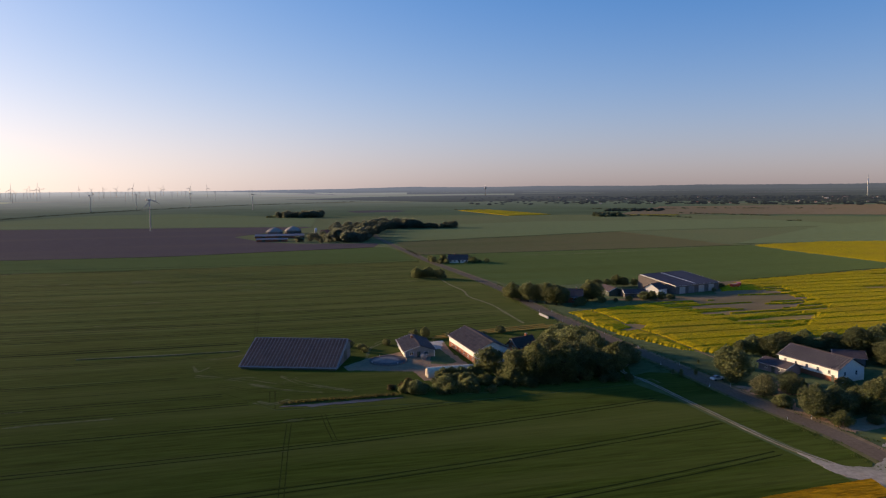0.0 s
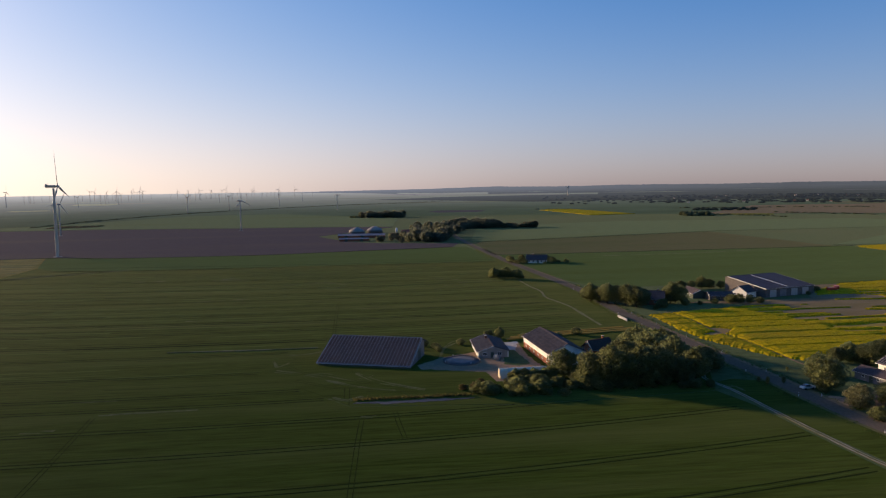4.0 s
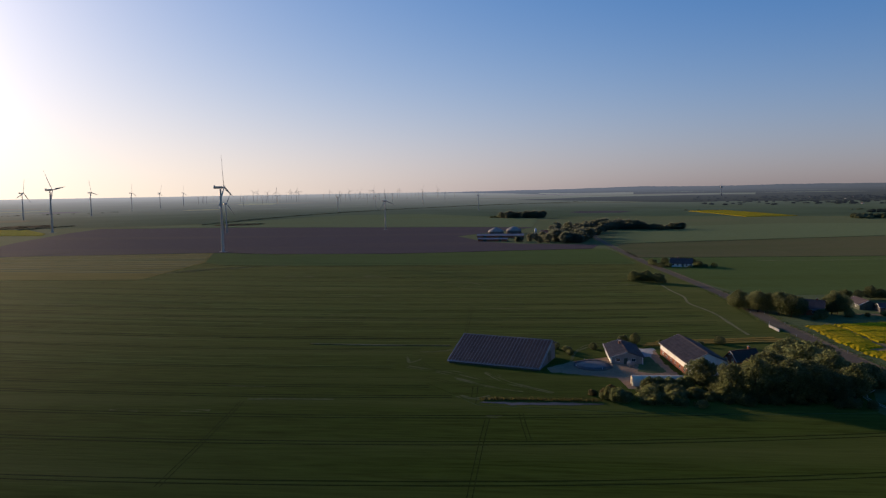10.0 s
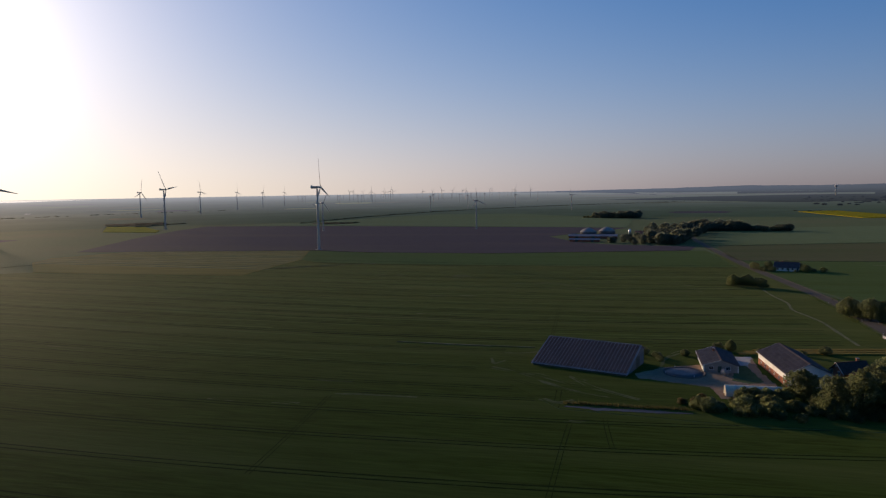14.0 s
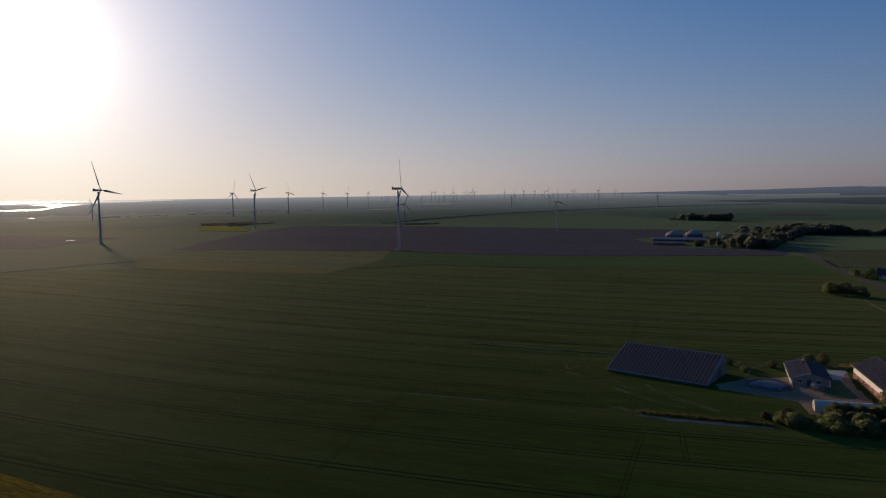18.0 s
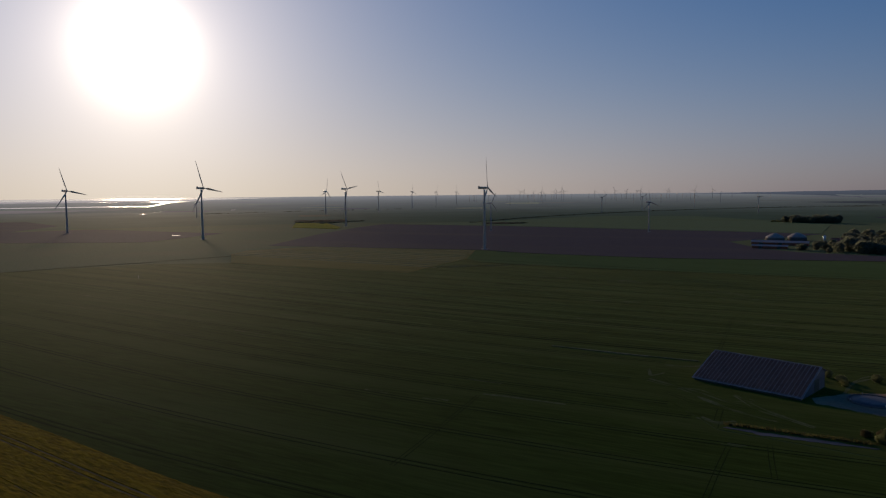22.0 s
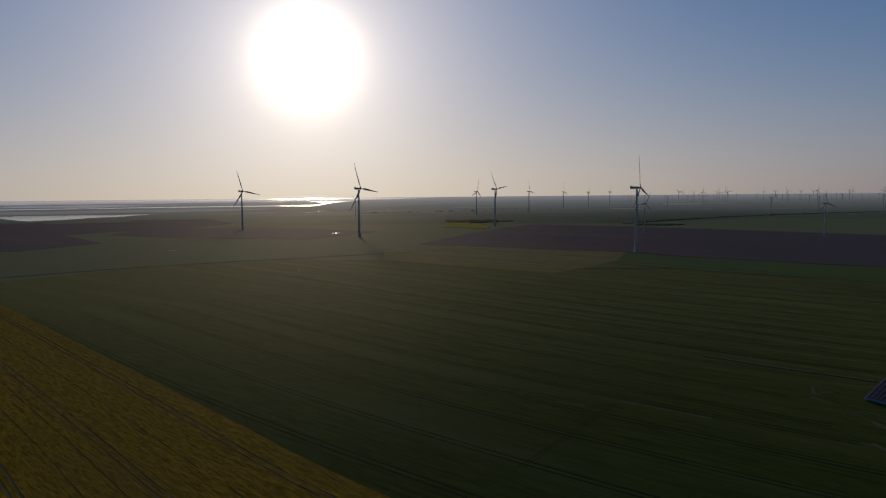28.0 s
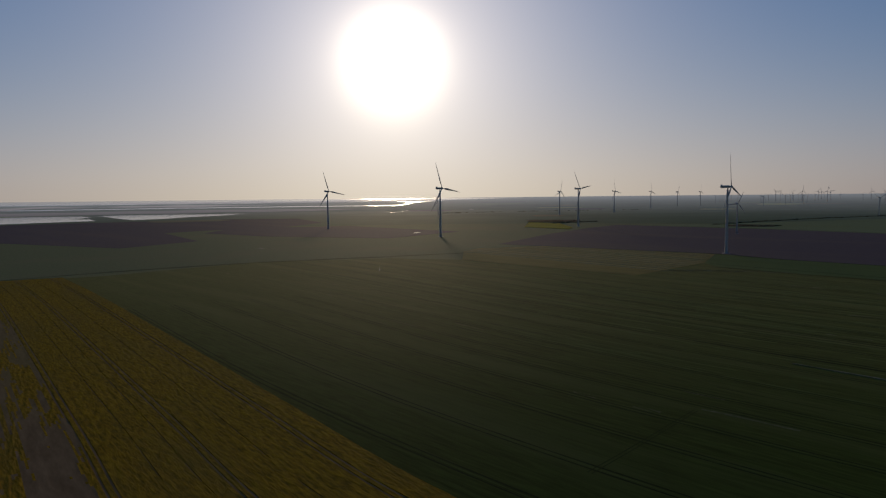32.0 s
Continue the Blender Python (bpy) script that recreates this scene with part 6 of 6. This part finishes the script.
# reeds along the pond
v, f = [], []
for k in range(900):
    s = rng.uniform(0, 1)
    x, y = -46 + 33 * s + rng.normal() * 0.3, 185.4 + 7.4 * s + rng.uniform(0, 1.6)
    h = rng.uniform(0.5, 1.2)
    a = rng.uniform(0, math.pi)
    dx, dy = 0.09 * math.cos(a), 0.09 * math.sin(a)
    lx, ly = rng.normal(size=2) * 0.2
    i = len(v)
    v += [(x - dx, y - dy, 0), (x + dx, y + dy, 0), (x + dx * 0.6 + lx, y + dy * 0.6 + ly, h * 0.7), (x + lx * 1.8, y + ly * 1.8, h)]
    f += [(i, i + 1, i + 2), (i, i + 2, i + 3)]
tagged(raw("reeds", v, f, "reed"), "dry reeds along the narrow pond", "reeds", kind="stuff")

# rough tufts of grass round the farm and on the verges
v, f = [], []
for k in range(1700):
    if k:
        j = rng.integers(5, 70)
        x, y = ROAD[min(j, len(ROAD) - 1)]
        x += rng.choice([-1, 1]) * rng.uniform(3.2, 6.5)
        y += rng.uniform(-3, 3)
    for b in range(4):
        h = rng.uniform(0.12, 0.42)
        a = rng.uniform(0, math.pi)
        ox, oy = rng.normal(size=2) * 0.35
        dx, dy = 0.16 * math.cos(a), 0.16 * math.sin(a)
        i = len(v)
        v += [(x + ox - dx, y + oy - dy, 0), (x + ox + dx, y + oy + dy, 0), (x + ox + rng.normal() * 0.15, y + oy + rng.normal() * 0.15, h)]
        f.append((i, i + 1, i + 2))
tagged(raw("rough_grass", v, f, "tuft"), "rough tufts of grass round the farm and along the road", "grass", kind="stuff")


def wood(name, spots, label, hmin, hmax, width, material="wood_far"):
    """Far woods and hedges: many lumpy crowns in one mesh."""
    v, f = [], []
    for az, d in spots:
        (x, y, z), s = at(az, d)
        h, w = random.uniform(hmin, hmax) * s, width * s * random.uniform(0.7, 1.4)
        i = len(v)
        ring = 7
        for lev, (rr, zz) in enumerate(((0.8, 0.0), (1.0, 0.45), (0.75, 0.8))):
            for k in range(ring):
                a = 2 * math.pi * k / ring + lev * 0.4
                q = rr * w * random.uniform(0.75, 1.2)
                v.append((x + q * math.cos(a), y + q * math.sin(a), z + zz * h * random.uniform(0.85, 1.1)))
        v.append((x, y, z + h))
        for lev in range(2):
            for k in range(ring):
                p, q = i + lev * ring + k, i + lev * ring + (k + 1) % ring
                f.append((p, q, q + ring, p + ring))
        for k in range(ring):
            f.append((i + 2 * ring + k, i + 2 * ring + (k + 1) % ring, i + 3 * ring))
    return tagged(raw(name, v, f, material), label, "woods", kind="stuff")


random.seed(21)


def ridge(r, az0, az1, rise, swing, seed, label):
    """A long wooded rise on the horizon, with a ragged line of tree tops. rise: degrees over the level line of sight."""
    v, f = [], []
    n = int((az1 - az0) * 7)
    for i in range(n + 1):
        az = az0 + (az1 - az0) * i / n
        fade = min(1.0, 5 * i / n, 5 * (1 - i / n))
        crest = rise + swing * noise.noise((az * 0.16, seed, 0)) + 0.4 * swing * noise.noise((az * 0.7, seed, 4)) + 0.035 * noise.noise((az * 6, seed, 2))
        low = land_z(r)
        top = low + max(2.0, (60 + r * math.tan(radians(crest)) - low) * fade)
        s, c = -math.sin(radians(az)), math.cos(radians(az))
        v += [(s * (r - 160), c * (r - 160), land_z(r - 160)), (s * (r - 40), c * (r - 40), low + 0.75 * (top - low)), (s * r, c * r, top), (s * (r + 90), c * (r + 90), land_z(min(r + 90, RIM)))]
        if i:
            k = 4 * i
            f += [(k - 4, k, k + 1, k - 3), (k - 3, k + 1, k + 2, k - 2), (k - 2, k + 2, k + 3, k - 1)]
    # the bluish tone is haze put into the emission
    tagged(raw("backdrop_woods", v, f, "hazed_woods"), label, "backdrop", kind="structure")


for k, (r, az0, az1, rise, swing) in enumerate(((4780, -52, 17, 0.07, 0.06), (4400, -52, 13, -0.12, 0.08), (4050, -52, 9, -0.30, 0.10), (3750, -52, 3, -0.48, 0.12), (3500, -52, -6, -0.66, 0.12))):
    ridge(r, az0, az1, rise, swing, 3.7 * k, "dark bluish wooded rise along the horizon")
# flat sheets in the woods colour, bluish from their painted haze
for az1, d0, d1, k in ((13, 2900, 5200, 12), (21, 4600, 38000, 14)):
    sector("wooded_plain", -60, az1, d0, d1, "hazed_woods", "dark bluish wooded land round the village", "woods", 0.45, 0.05, k, "stuff")
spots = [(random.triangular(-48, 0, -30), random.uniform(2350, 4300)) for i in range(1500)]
# these crowns glow faintly too, in place of haze
wood("village_trees", spots, "dark trees between the village houses", 3, 6, 8, "hazed_woods")
spots = []
for az0, d0, az1, d1, n in ((38, 1440, 15, 2760, 150), (16, 2700, 6, 3300, 60), (-14, 1480, -20, 1390, 40), (-19, 1600, -26, 1500, 40), (-4, 1830, -1, 1850, 16), (-27, 1300, -28, 1290, 6), (60, 2500, 44, 2900, 60), (50.5, 1500, 47, 1620, 40), (36, 1390, 33, 1420, 26),
                            (-12, 1900, -30, 2000, 60)):
    for i in range(n):
        s = random.random()
        spots.append((az0 + (az1 - az0) * s, (d0 + (d1 - d0) * s) * random.uniform(0.99, 1.01)))
for az0, d0, az1, d1 in ((94, 600, 63, 690), (62.6, 695, 55, 735), (55, 738, 47, 850)):
    tagged(raw("ditch_edge", *ribbon(spline([at(az0 + (az1 - az0) * s, d0 + (d1 - d0) * s)[0][:2] for s in (0, 0.25, 0.5, 0.75, 1)]), 0.9, 0, 0.2, 0.9, az0), "olive_crop"), "dark overgrown ditch edge along the wheat", "ditch", kind="structure")
for az0, d0, az1, d1 in ((38, 1440, 15, 2760), (16, 2700, 8, 3000)):
    line = [at(az0 + (az1 - az0) * s, d0 + (d1 - d0) * s)[0][:2] for s in [k / 8 for k in range(9)]]
    tagged(raw("hedge_line", *ribbon(spline(line, 12), 5, 0, 0.8, 0.7, az0), "wood_far"), "thin dark hedge along a ditch on the plain", "hedge", kind="structure")
wood("field_hedges", spots, "low dark hedges and ditches between far fields", 0.8, 2.4, 4)
spots = [(random.uniform(-12.6, -14.8), random.uniform(1400, 1440)) for i in range(26)]
hedge = [(random.uniform(-13.5, -18), random.uniform(1700, 1800)) for i in range(60)]
thin = [(random.uniform(52.5, 48.5), random.uniform(1560, 1700)) for i in range(150)] + [(random.uniform(36.8, 33.8), random.uniform(1380, 1440)) for i in range(90)]
wood("thin_copses", thin, "low brownish copses on the far marsh", 0.6, 1.6, 8, "leaf_scrub")
wood("field_copses", spots, "small dark copses between far fields", 5, 10, 6)
# hedge with the same haze glow as the woods
wood("field_hedges", hedge, "long dark hedge behind the rape strip", 3, 6, 6, "hazed_woods")
# far strips of crops, so that the plain is not one green
random.seed(31)
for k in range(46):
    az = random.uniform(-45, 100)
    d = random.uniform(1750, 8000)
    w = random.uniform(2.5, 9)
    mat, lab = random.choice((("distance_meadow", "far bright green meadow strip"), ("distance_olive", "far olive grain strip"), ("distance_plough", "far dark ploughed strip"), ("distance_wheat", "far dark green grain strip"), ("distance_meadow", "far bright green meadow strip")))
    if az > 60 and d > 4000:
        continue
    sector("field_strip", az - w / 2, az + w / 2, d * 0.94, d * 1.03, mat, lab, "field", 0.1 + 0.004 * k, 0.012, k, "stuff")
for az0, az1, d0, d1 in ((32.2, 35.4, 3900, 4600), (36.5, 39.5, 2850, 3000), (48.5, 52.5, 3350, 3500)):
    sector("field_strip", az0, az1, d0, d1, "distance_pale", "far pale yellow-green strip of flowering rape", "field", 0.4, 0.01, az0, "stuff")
